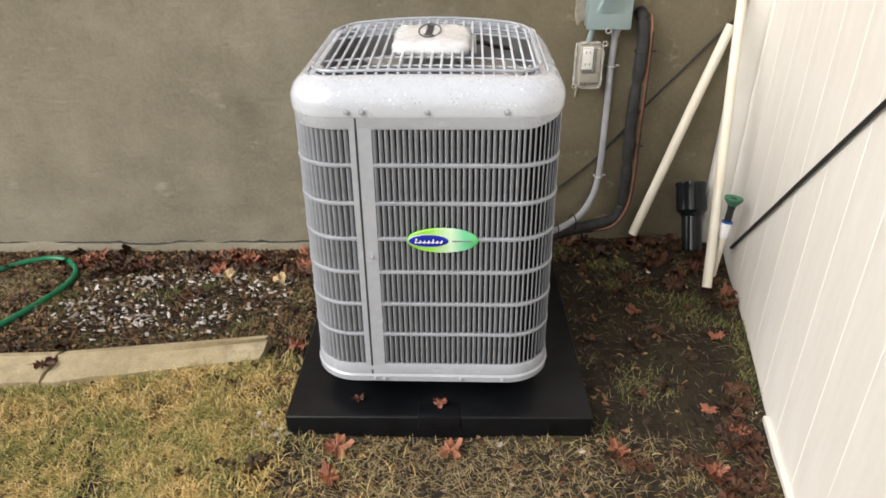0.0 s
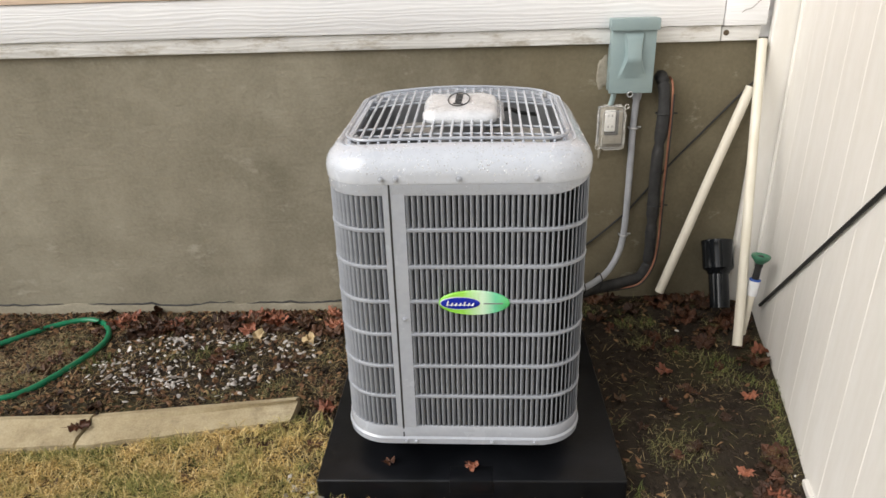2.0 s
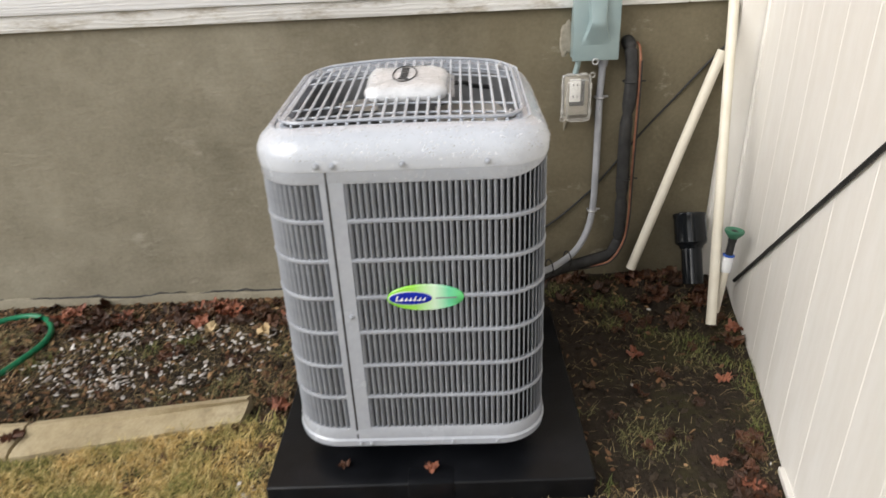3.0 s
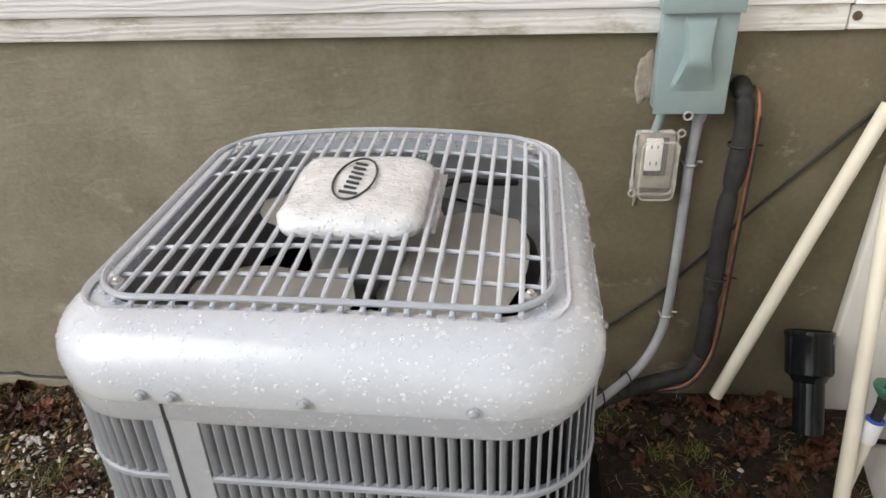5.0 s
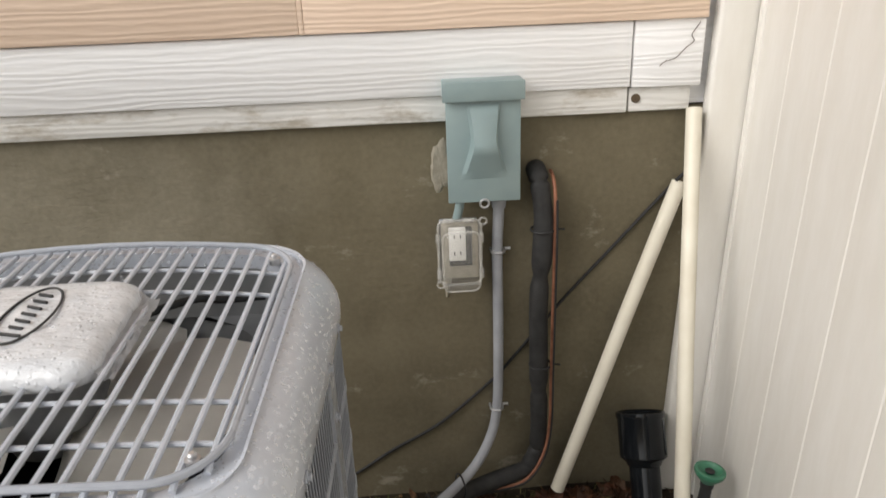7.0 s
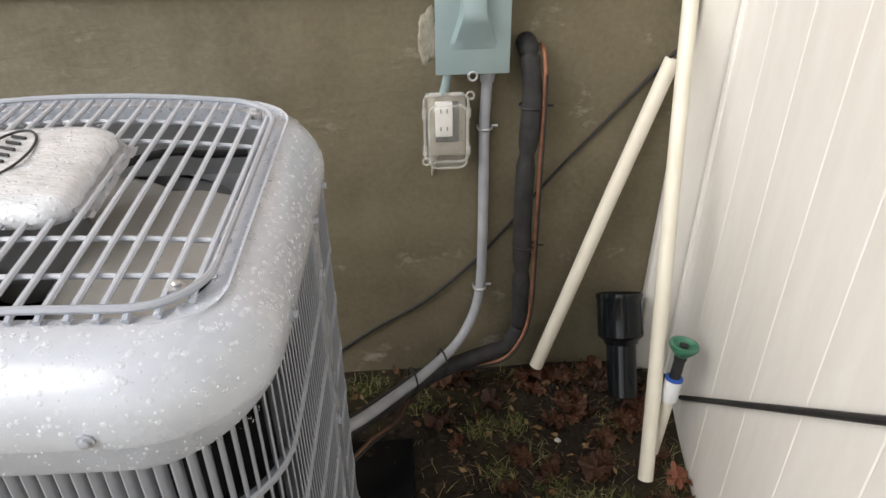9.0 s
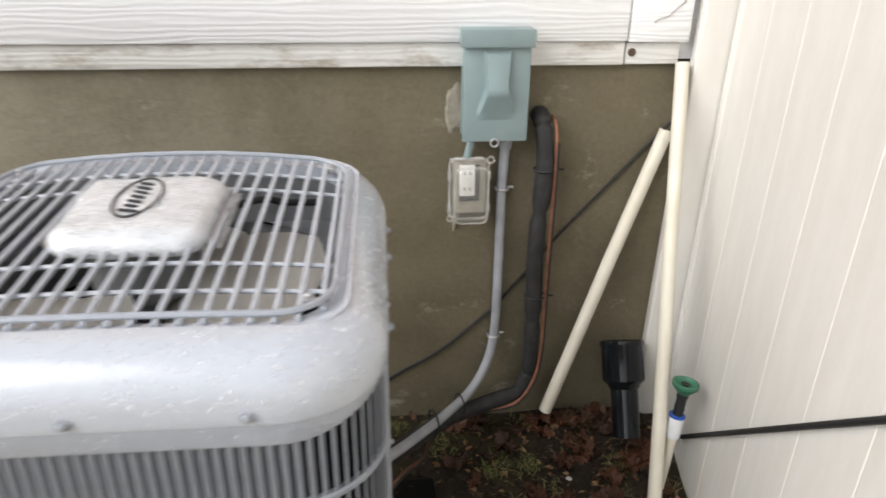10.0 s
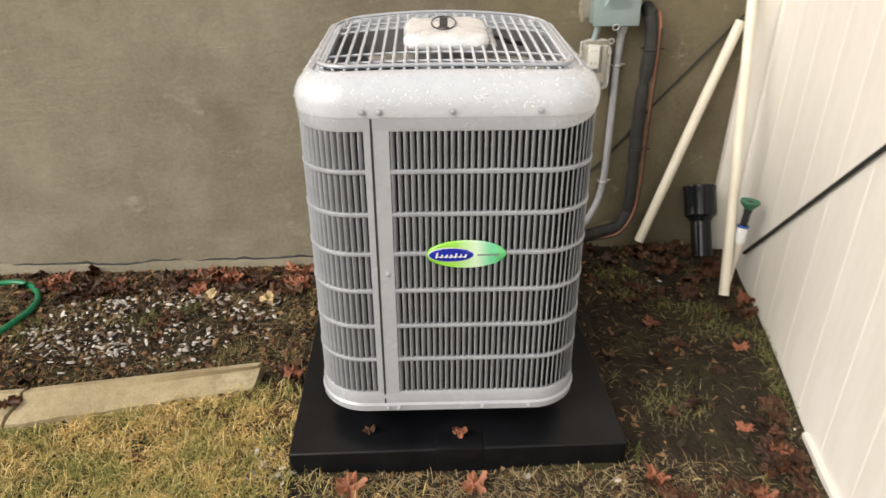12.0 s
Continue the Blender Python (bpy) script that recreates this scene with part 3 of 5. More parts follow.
    rings.append([(x, y, 1.0065 + dome(x, y)) for x, y in rounded_ring(GX, GY, GHX + 0.015, GHY + 0.015, 0.063)])
    rings.append([(x, y, 1.001 + dome(x, y)) for x, y in opening])
    rings.append([(x, y, 0.999 + dome(x, y)) for x, y in rounded_ring(GX, GY, GHX - 0.004, GHY - 0.004, GR)])
    rings.append([(x, y, 0.975 + dome(x, y)) for x, y in rounded_ring(GX, GY, GHX - 0.006, GHY - 0.006, GR)])
    bm = bmesh.new()
    loops = [[bm.verts.new(p) for p in ring] for ring in rings]
    for a, c in zip(loops, loops[1:]):
        for k in range(len(a)):
            j = (k + 1) % len(a)
            bm.faces.new((a[k], a[j], c[j], c[k]))
    part("top_cap", bm, UNIT_SKYLIT, unit, "rounded grey top cap beaded with raindrops")
    # shroud, fan, motor
    bm = bmesh.new()
    fan_c = (GX, GY)
    deck = rounded_ring(GX, GY, GHX - 0.006, GHY - 0.006, GR, 3, 12)
    n = len(deck)
    out = [bm.verts.new((x, y, 0.958)) for x, y in deck]
    mid = []
    for x, y in deck:
        a = math.atan2(y - fan_c[1], x - fan_c[0])
        mid.append(bm.verts.new((fan_c[0] + 0.286 * math.cos(a), fan_c[1] + 0.286 * math.sin(a), 0.958)))
    low = [bm.verts.new((v.co.x, v.co.y, 0.86)) for v in mid]
    top = [bm.verts.new((x, y, 0.976 + dome(x, y))) for x, y in deck]
    for a, c in ((top, out), (out, mid), (mid, low)):
        for k in range(n):
            j = (k + 1) % n
            bm.faces.new((a[k], a[j], c[j], c[k]))
    part("fan_shroud", bm, SHROUD, unit)
    fan = part("fan", lathe([(0.02, -0.02), (0.055, -0.02), (0.06, 0.0), (0.055, 0.015), (0.02, 0.016)], (fan_c[0], fan_c[1], 0.940)), SHROUD, unit, origin=(fan_c[0], fan_c[1], 0.940))
    for a0 in (-22, 98, 218):
        bm = bmesh.new()
        nr, na = 7, 10
        rows = []
        for i in range(nr):
            r = 0.055 + (0.266 - 0.055) * i / (nr - 1)
            half = radians(34 + 20 * math.sin(math.pi * min(1, i / (nr - 1) * 0.85 + 0.1)))
            row = []
            for k in range(na):
                t = k / (na - 1)
                a = radians(a0) + (t - 0.42) * 2 * half + 0.25 * (r - 0.15)
                row.append(bm.verts.new((fan_c[0] + r * math.cos(a), fan_c[1] + r * math.sin(a), 0.963 + (t - 0.5) * (0.065 - 0.06 * (r - 0.05)) + 0.012 * math.sin(math.pi * t))))
            rows.append(row)
        for a, c in zip(rows, rows[1:]):
            for k in range(na - 1):
                bm.faces.new((a[k], c[k], c[k + 1], a[k + 1]))
        bmesh.ops.solidify(bm, geom=bm.faces[:], thickness=0.002)
        part("blade", bm, FAN_METAL, fan, "pale aluminium fan blade")
    part("motor", lathe([(0.05, 0.0), (0.075, 0.004), (0.078, 0.02), (0.078, 0.09), (0.06, 0.10)], (fan_c[0], fan_c[1], 0.958)), SHROUD, unit)
    part("motor_cable", tube(smooth_path([(0.05, 2.15, 1.04), (0.10, 2.19, 1.044), (0.14, 2.235, 1.036), (0.17, 2.26, 1.02), (0.225, 2.295, 1.005)]), 0.0065, 8), BLACK_RUBBER, unit, "black motor cable")
    # wire grille
    loop = rounded_ring(GX, GY, GHX, GHY, GR)
    grille = part("grille", tube([(x, y, 1.0135 + dome(x, y)) for x, y in loop + loop[:1]], 0.0046, 8, caps=False), UNIT_PAINT, unit, "domed wire fan grille")
    gx0, gx1, gy0, gy1, gr = GX - GHX, GX + GHX, GY - GHY, GY + GHY, GR

    def reach(v, lo_, hi_, olo, ohi):
        """How far a wire at v may run before the rounded corner."""
        e = min(v - lo_, hi_ - v)
        cut = gr - math.sqrt(max(0.0, gr * gr - (gr - e) ** 2)) if e < gr else 0.0
        return olo + cut, ohi - cut

    count = 22
    for i in range(count):
        x = gx0 + (gx1 - gx0) * (i + 0.5) / count
        a, c = reach(x, gx0, gx1, gy0, gy1)
        pts = [(x, a - 0.0085, 1.0038 + dome(x, a)), (x, a - 0.002, 1.0058 + dome(x, a))]
        pts += [(x, a + (c - a) * k / 14, 1.0068 + dome(x, a + (c - a) * k / 14)) for k in range(15)]
        part("wire", tube(pts, 0.0039, 7), UNIT_SKYLIT, grille)
    for y in (1.885, 1.953, 2.195, 2.261):
        a, c = reach(y, gy0, gy1, gx0, gx1)
        part("cross_wire", tube([(a + (c - a) * k / 20, y, 1.0008 + dome(a + (c - a) * k / 20, y)) for k in range(21)], 0.0034, 6), UNIT_SKYLIT, grille)
    for x, y in ((gx0 + 0.03, gy0 + 0.035), (gx1 - 0.03, gy0 + 0.035), (gx0 + 0.03, gy1 - 0.035), (gx1 - 0.03, gy1 - 0.035)):
        part("grille_bolt", lathe([(0.0085, -0.014), (0.0085, -0.004), (0.005, -0.003), (0.005, 0.001), (0.003, 0.003)], (x, y, 1.016 + dome(x, y)), 10), STEEL, unit)
    # film-wrapped emblem plate in the middle of the grille
    mx, my, mz = -0.010, 2.078, 1.081
    bm = bmesh.new()
    loops = []
    for d, z in ((0.002, -0.018), (0.006, -0.008), (0.004, 0.002), (-0.003, 0.009), (-0.012, 0.0135), (-0.024, 0.0155), (-0.038, 0.017), (-0.052, 0.018), (-0.066, 0.0185), (-0.08, 0.019)):
        ring = rounded_ring(mx, my, 0.102 + d, 0.100 + d, max(0.012, 0.034 + d), 4, 8)
        loops.append([bm.verts.new((x + 0.0015 * noise.noise(Vector((x * 60, y * 60, z * 60))), y, mz + z + 0.11 * (y - my) + 0.0035 * noise.noise(Vector((x * 45, y * 30, z * 30))))) for x, y in ring])
    for a, c in zip(loops, loops[1:]):
        for k in range(len(a)):
            j = (k + 1) % len(a)
            bm.faces.new((a[k], a[j], c[j], c[k]))
    bm.faces.new(loops[-1])
    plate = part("emblem_plate", bm, FILM, unit, "round-cornered emblem plate wrapped in wrinkled clear film")
    bm = bmesh.new()
    ell = [Vector((mx - 0.005 + 0.062 * math.cos(a), my + 0.005 + 0.031 * math.sin(a), mz + 0.0195)) for a in (2 * math.pi * k / 40 for k in range(41))]
    tube(ell, 0.0017, 6, caps=False, bm=bm)
    for k in range(7):
        x = mx - 0.005 + (k - 3) * 0.0145
        h = 0.014 if k in (0,) else 0.010
        tube([(x - 0.003, my + 0.005 - h, mz + 0.0195), (x + 0.003, my + 0.005 + h, mz + 0.0195)], 0.0023, 5, bm=bm)
    turn = Matrix.Translation((mx - 0.005, my + 0.005, 0)) @ Matrix.Rotation(radians(88), 4, "Z") @ Matrix.Translation((-mx + 0.005, -my - 0.005, 0))
    bmesh.ops.transform(bm, matrix=turn, verts=bm.verts)
    for v in bm.verts:
        v.co.z += 0.11 * (v.co.y - my) + 0.001
    part("embossed_oval", bm, INSIDE, plate, "dark raised oval mark")
    bm = bmesh.new()
    nx, ny = 8, 16
    rows = []
    for i in range(nx):
        rows.append([bm.verts.new((mx + 0.098 + 0.028 * i / (nx - 1), my - 0.085 + 0.17 * k / (ny - 1) + 0.004 * math.sin(k * 1.7 + i), mz - 0.002 + 0.11 * (0.17 * k / (ny - 1) - 0.085) - 0.016 * i / (nx - 1) + 0.006 * noise.noise(Vector((i * 0.9, k * 0.8, 0))))) for k in range(ny)])
    for a, c in zip(rows, rows[1:]):
        for k in range(ny - 1):
            bm.faces.new((a[k], c[k], c[k + 1], a[k + 1]))
    bmesh.ops.solidify(bm, geom=bm.faces[:], thickness=0.001)
    part("film_flap", bm, FILM, plate, "loose crumpled flap of clear film")
    # screws
    sc = lathe([(0.0085, 0.0), (0.0085, 0.002), (0.005, 0.0025), (0.005, 0.006), (0.0035, 0.007)], (0, 0, 0), 8)
    first = mesh_object("screw", sc, UNIT_PAINT)
    data = first.data
    bpy.data.objects.remove(first)
    for s, z in ((-0.193, 0.968), (-0.155, 0.968), (0.006, 0.968), (0.201, 0.968), (0.466, 0.970), (0.682, 0.972), (0.80, 0.970), (-0.44, 0.967), (-0.70, 0.967)):
        x, y, h = perimeter(s, 0.0065)
        share("screw", data, unit, pose(x, y, z, 90, 0, math.degrees(h)), "hex-head screw")
    for s, z in ((-0.152, 0.552), (-0.167, 0.128), (-0.137, 0.128), (0.215, 0.128), (0.09, 0.128), (0.720, 0.86), (0.720, 0.55), (0.720, 0.25)):
        x, y, h = perimeter(s, 0.007 if z < 0.2 else 0.0022)
        share("screw", data, unit, pose(x, y, z, 90, 0, math.degrees(h)))
    # badge
    bx, bz, by = 0.0285, 0.606, CY - HY - 0.003

    def oval(cx, cz, rx, rz, y0, depth, seg_=40):
        b = bmesh.new()
        rr = []
        for f, y in ((1.0, y0 + 0.002), (1.0, y0 - depth * 0.5), (0.96, y0 - depth * 0.85), (0.6, y0 - depth), (0.2, y0 - depth * 1.05)):
            rr.append([b.verts.new((cx + rx * f * math.cos(2 * math.pi * k / seg_), y, cz + rz * f * math.sin(2 * math.pi * k / seg_))) for k in range(seg_)])
        for a, c in zip(rr, rr[1:]):
            for k in range(seg_):
                j = (k + 1) % seg_
                b.faces.new((a[k], a[j], c[j], c[k]))
        b.faces.new(rr[-1])
        return b

    badge = part("badge", oval(bx, bz, 0.0965, 0.0375, by, 0.006), BADGE_GREEN, unit, "green oval badge with a blue oval in it", origin=(bx, by, bz))
    part("silver_rim", oval(bx - 0.037, bz + 0.001, 0.0565, 0.0205, by - 0.0045, 0.0022), BADGE_SILVER, badge)
    part("blue_oval", oval(bx - 0.037, bz + 0.001, 0.0535, 0.0178, by - 0.0058, 0.0022), BADGE_BLUE, badge)
    bm = bmesh.new()
    for k in range(7):
        x = bx - 0.037 + (k - 3) * 0.0115
        h = (0.0085, 0.005, 0.005, 0.005, 0.007, 0.005, 0.005)[k]
        tube([(x - 0.0018, by - 0.0084, bz - 0.0055), (x + 0.0018, by - 0.0084, bz - 0.0055 + h * 1.7)], 0.0021, 5, bm=bm)
    tube([(bx - 0.075, by - 0.0084, bz - 0.0035), (bx - 0.001, by - 0.0084, bz - 0.0035)], 0.0011, 5, bm=bm)
    part("white_mark", bm, WHITE_PLASTIC, badge)
    part("pale_bar", box(bx + 0.026, bx + 0.078, by - 0.0072, by - 0.005, bz - 0.0015, bz + 0.002), SHROUD, badge)
    return unit


build_condenser()


# ---- electrical gear on the foundation ----
def build_disconnect():
    t = thing("disconnect_box", (0.642, WALL_Y, 0.912), "blue-grey enamelled steel electrical disconnect box on the wall", "electrical box")
    part("body", box(0.562, 0.722, 2.815, WALL_Y - 0.0005, 0.913, 1.150, 0.003), BOX_PAINT, t)
    bm = box(0.558, 0.727, 2.806, 2.814, 0.909, 1.148, 0.003)
    cover = part("cover", bm, BOX_PAINT, t)
    # hourglass embossing, deeper towards its foot
    bm = bmesh.new()
    rows = []
    n = 14
    for i in range(n + 1):
        v = i / n
        z = 0.966 + (1.138 - 0.966) * v
        half = 0.029 + 0.012 * (max(0.0, v - 0.42) / 0.58) ** 1.5 + 0.030 * (max(0.0, 0.55 - v) / 0.55) ** 1.2
        d = 0.036 * min(1.0, v / 0.44) * (1 - 0.75 * max(0.0, v - 0.44) / 0.56)
        if i in (0, n):
            d = 0.001
        c = 0.6435
        rows.append([bm.verts.new((c + half * f, 2.8065 - d * g, z)) for f, g in ((-1, 0), (-0.8, 0.85), (-0.35, 1.0), (0.35, 1.0), (0.8, 0.85), (1, 0))])
    for a, c in zip(rows, rows[1:]):
        for k in range(5):
            bm.faces.new((a[k], a[k + 1], c[k + 1], c[k]))
    part("embossing", bm, BOX_PAINT, cover)
    part("hood", box(0.553, 0.732, 2.797, WALL_Y - 0.028, 1.150, 1.190, 0.0025), BOX_PAINT, t)
    part("hood_lip", box(0.551, 0.734, 2.791, 2.7965, 1.147, 1.189, 0.0015), BOX_PAINT, t)
    part("hasp", tube([(0.642 + 0.010 * math.cos(a), 2.803, 0.906 + 0.010 * math.sin(a)) for a in (2 * math.pi * k / 16 for k in range(17))], 0.0028, 8, caps=False), STEEL, t, "steel padlock hasp ring")
    return t


build_disconnect()


def build_mortar():
    """A thin, ragged smear of mortar beside the box."""
    bm = bmesh.new()
    n, rings = 64, 5
    c = bm.verts.new((0.545, WALL_Y - 0.0035, 0.978))
    prev = None
    for q in range(1, rings + 1):
        ring = []
        for k in range(n):
            a = 2 * math.pi * k / n
            r = 1 + 0.35 * noise.noise(Vector((math.cos(a) * 1.3, math.sin(a) * 1.3, 4))) + 0.09 * noise.noise(Vector((math.cos(a) * 7, math.sin(a) * 7, 9)))
            f = r * q / rings
            ring.append(bm.verts.new((0.545 + 0.025 * f * math.cos(a), WALL_Y - 0.0035 + (0.0045 if q == rings else 0) + 0.0012 * noise.noise(Vector((f * math.cos(a) * 5, f * math.sin(a) * 5, 2))), 0.975 + 0.070 * f * math.sin(a))))
        for k in range(n):
            m = (k + 1) % n
            bm.faces.new((c, ring[k], ring[m]) if prev is None else (prev[k], ring[k], ring[m], prev[m]))
        prev = ring
    bmesh.ops.recalc_face_normals(bm, faces=bm.faces)
    solo("mortar_patch", bm, MORTAR, "pale rough mortar patch on the foundation wall", "mortar patch")


build_mortar()


def build_outlet():
    t = thing("outdoor_outlet", (0.580, WALL_Y, 0.68), "white outlet in a clear plastic weatherproof cover on the wall", "outlet")
    part("back_box", box(0.536, 0.630, 2.848, WALL_Y - 0.0005, 0.70, 0.845, 0.004), CONDUIT, t)
    part("faceplate", box(0.533, 0.633, 2.843, 2.8475, 0.697, 0.848, 0.003), plain("dark_gasket", (0.06, 0.058, 0.05), (0.10, 0.095, 0.085), 30), t)
    part("caulk_fill", box(0.538, 0.629, 2.8385, 2.8425, 0.700, 0.850, 0.003), MORTAR, t, "beige caulk behind the cover")
    part("black_yoke", box(0.557, 0.613, 2.8345, 2.8380, 0.736, 0.838, 0.003), ABS, t, "black receptacle yoke")
    sock = part("receptacle", box(0.556, 0.597, 2.822, 2.8340, 0.754, 0.840, 0.003), OUTLET_WHITE, t, "white duplex receptacle")
    for z in (0.775, 0.819):
        for dx in (-0.0075, 0.0075):
            part("slot", box(0.5765 + dx - 0.0014, 0.5765 + dx + 0.0014, 2.8205, 2.8222, z - 0.0045, z + 0.0045), SLOT, sock)
    # clear bubble cover, open inside
    bm = bmesh.new()
    loops = []
    for d, y in ((0.004, 2.8465), (0.004, 2.838), (0.0, 2.836), (-0.004, 2.790), (-0.010, 2.778), (-0.020, 2.773)):
        loops.append([bm.verts.new((x, y, z)) for x, z in rounded_ring(0.583, 0.768, 0.050 + d, 0.083 + d, 0.018, 3, 6)])
    for a, c in zip(loops, loops[1:]):
        for k in range(len(a)):
            j = (k + 1) % len(a)
            bm.faces.new((a[k], a[j], c[j], c[k]))
    bm.faces.new(loops[-1])
    bmesh.ops.recalc_face_normals(bm, faces=bm.faces)
    bmesh.ops.solidify(bm, geom=bm.faces[:], thickness=0.0022)
    cover = part("clear_cover", bm, CLEAR, t, "clear plastic bubble cover")
    cover.visible_shadow = False
    for d, y, r in ((0.003, 2.840, 0.0035), (-0.006, 2.782, 0.0028)):
        ring = rounded_ring(0.583, 0.768, 0.050 + d, 0.083 + d, 0.018, 3, 6)
        part("rim", tube([(x, y, z) for x, z in ring + ring[:1]], r, 6, caps=False), CLEAR_EDGE, cover)
    for x in (0.530, 0.636):
        for z in (0.715, 0.810):
            part("clip", box(x - 0.006, x + 0.006, 2.825, 2.842, z - 0.012, z + 0.012, 0.003), CLEAR_EDGE, cover)
    for x in (0.556, 0.606):
        part("hinge", tube([(x - 0.012, 2.830, 0.857), (x + 0.012, 2.830, 0.857)], 0.006, 10), CLEAR_EDGE, cover)
    for x, z in ((0.533, 0.688), (0.640, 0.852)):
        part("lock_tab", tube([(x + 0.009 * math.cos(a), 2.832, z + 0.009 * math.sin(a)) for a in (2 * math.pi * k / 14 for k in range(15))], 0.003, 6, caps=False), CLEAR_EDGE, cover)
    part("nipple", tube(smooth_path([(0.590, 2.852, 0.915), (0.586, 2.852, 0.885), (0.576, 2.855, 0.842)]), 0.011, 12), BOX_PAINT, t)
    part("caulk_run", tube(smooth_path([(0.556, WALL_Y - 0.002, 0.690), (0.553, WALL_Y - 0.002, 0.665), (0.549, WALL_Y - 0.001, 0.628)]), lambda s: 0.011 - 0.008 * s, 8), MORTAR, t, "pale drip of caulk")
    return t


build_outlet()

CONDUIT_PATH = [(0.684, 2.862, 0.912), (0.682, 2.866, 0.84), (0.679, 2.868, 0.757), (0.680, 2.868, 0.62), (0.680, 2.868, 0.445), (0.676, 2.866, 0.30), (0.655, 2.848, 0.205), (0.600, 2.80, 0.135), (0.505, 2.70, 0.120), (0.415, 2.56, 0.165), (0.345, 2.43, 0.225), (0.285, 2.34, 0.27)]


def build_conduit():
    t = thing("conduit", (0.68, 2.868, 0.91), "grey plastic electrical conduit bending from wall box to unit", "conduit")
    part("pipe", tube(smooth_path(CONDUIT_PATH, 10), 0.0135, 14), CONDUIT, t)
    part("connector", tube([(0.684, 2.862, 0.914), (0.6835, 2.863, 0.895), (0.683, 2.864, 0.875)], lambda s: 0.021 - 0.004 * s, 14), CONDUIT, t)
    for z in (0.757, 0.285):
        x = 0.680 if z > 0.5 else 0.674
        c = part("strap", tube([(x - 0.016, 2.884, z), (x - 0.015, 2.86, z), (x - 0.008, 2.852, z), (x + 0.008, 2.852, z), (x + 0.0155, 2.86, z), (x + 0.018, 2.880, z), (x + 0.034, 2.880, z)], 0.0042, 6), STEEL, t, "galvanised pipe strap")
        part("screw", lathe([(0.006, 0), (0.006, 0.004), (0.003, 0.006)], (0, 0, 0), 8), STEEL, c).matrix_basis = Matrix.Translation((x + 0.030 - 0.68, 2.876 - 2.868, z - 0.91)) @ Matrix.Rotation(radians(90), 4, "X")
    return t


build_conduit()

LINE_PATH = [(0.776, 2.905, 0.955), (0.776, 2.868, 0.958), (0.780, 2.838, 0.925), (0.789, 2.832, 0.82), (0.781, 2.838, 0.63), (0.785, 2.844, 0.435), (0.788, 2.842, 0.24), (0.785, 2.841, 0.165), (0.768, 2.836, 0.112), (0.735, 2.826, 0.092), (0.620, 2.795, 0.076), (0.515, 2.725, 0.092), (0.425, 2.61, 0.125), (0.352, 2.50, 0.165), (0.30, 2.40, 0.21), (0.27, 2.33, 0.23)]


def build_line_set():
    t = thing("refrigerant_line", (0.787, 2.84, 0.9), "refrigerant line in black foam insulation with copper tube", "pipe")
    pts = smooth_path(LINE_PATH, 12)

    def rad(s):
        return 0.0245 + 0.0036 * noise.noise(Vector((s * 16, 0, 2))) - 0.0065 * sum(math.exp(-((s - c) / 0.006) ** 2) for c in (0.115, 0.245, 0.36, 0.47))

    part("insulation", tube(pts, rad, 16), FOAM, t, "black foam insulation sleeve")
    cop = [(0.812, 2.880, 0.955), (0.8125, 2.845, 0.945), (0.8135, 2.822, 0.90), (0.8145, 2.818, 0.78), (0.8155, 2.824, 0.60), (0.8165, 2.828, 0.40), (0.815, 2.824, 0.25), (0.796, 2.814, 0.150), (0.745, 2.800, 0.080), (0.665, 2.800, 0.055), (0.580, 2.785, 0.050), (0.505, 2.73, 0.058), (0.462, 2.645, 0.085), (0.43, 2.53, 0.120), (0.376, 2.40, 0.195), (0.33, 2.32, 0.215), (0.29, 2.28, 0.22)]
    part("liquid_line", tube(smooth_path(cop[:10], 10), 0.0047, 10), COPPER, t, "bare copper liquid line")
    part("brown_line", tube(smooth_path(cop[9:], 10), 0.0052, 10), plain("brown_copper", (0.075, 0.038, 0.024), (0.17, 0.085, 0.052), 26, (0.4, 0.6), 0.3), t, "darker brown end of the copper line")
    part("control_wire", tube(smooth_path([(x + 0.004, y - 0.007, z) for x, y, z in cop[2:]], 8), 0.0028, 7), BLACK_RUBBER, t)
    for z, x, y in ((0.822, 0.786, 2.832), (0.43, 0.789, 2.844)):
        part("cable_tie", tube([(x + 0.0285 * math.cos(a), y + 0.0285 * math.sin(a), z) for a in (2 * math.pi * k / 20 for k in range(21))] + [(x + 0.052, y - 0.012, z + 0.002)], 0.0028, 6), BLACK_RUBBER, t, "black cable tie")
    for x, y, z, r in ((0.560, 2.752, 0.120, 0.034), (0.475, 2.675, 0.126, 0.034)):
        pts_ = []
        for k in range(21):
            a = 2 * math.pi * k / 20
            pts_.append((x + r * 0.55 * math.cos(a) * 0.6, y - r * 0.75 * math.cos(a), z + r * math.sin(a)))
        part("cable_tie", tube(pts_, 0.0028, 6), BLACK_RUBBER, t)
    return t


build_line_set()

# dry tendril on the white board
solo("vine_tendril", tube(smooth_path([(1.135, 2.851, 1.288), (1.118, 2.851, 1.262), (1.124, 2.851, 1.248), (1.105, 2.851, 1.232), (1.085, 2.851, 1.212), (1.062, 2.851, 1.206), (1.050, 2.851, 1.196)], 6), 0.0009, 6), plain("dry_tendril", (0.09, 0.065, 0.055), (0.17, 0.125, 0.10), 60), "thin dry dark tendril clinging to the white trim board", "vine")

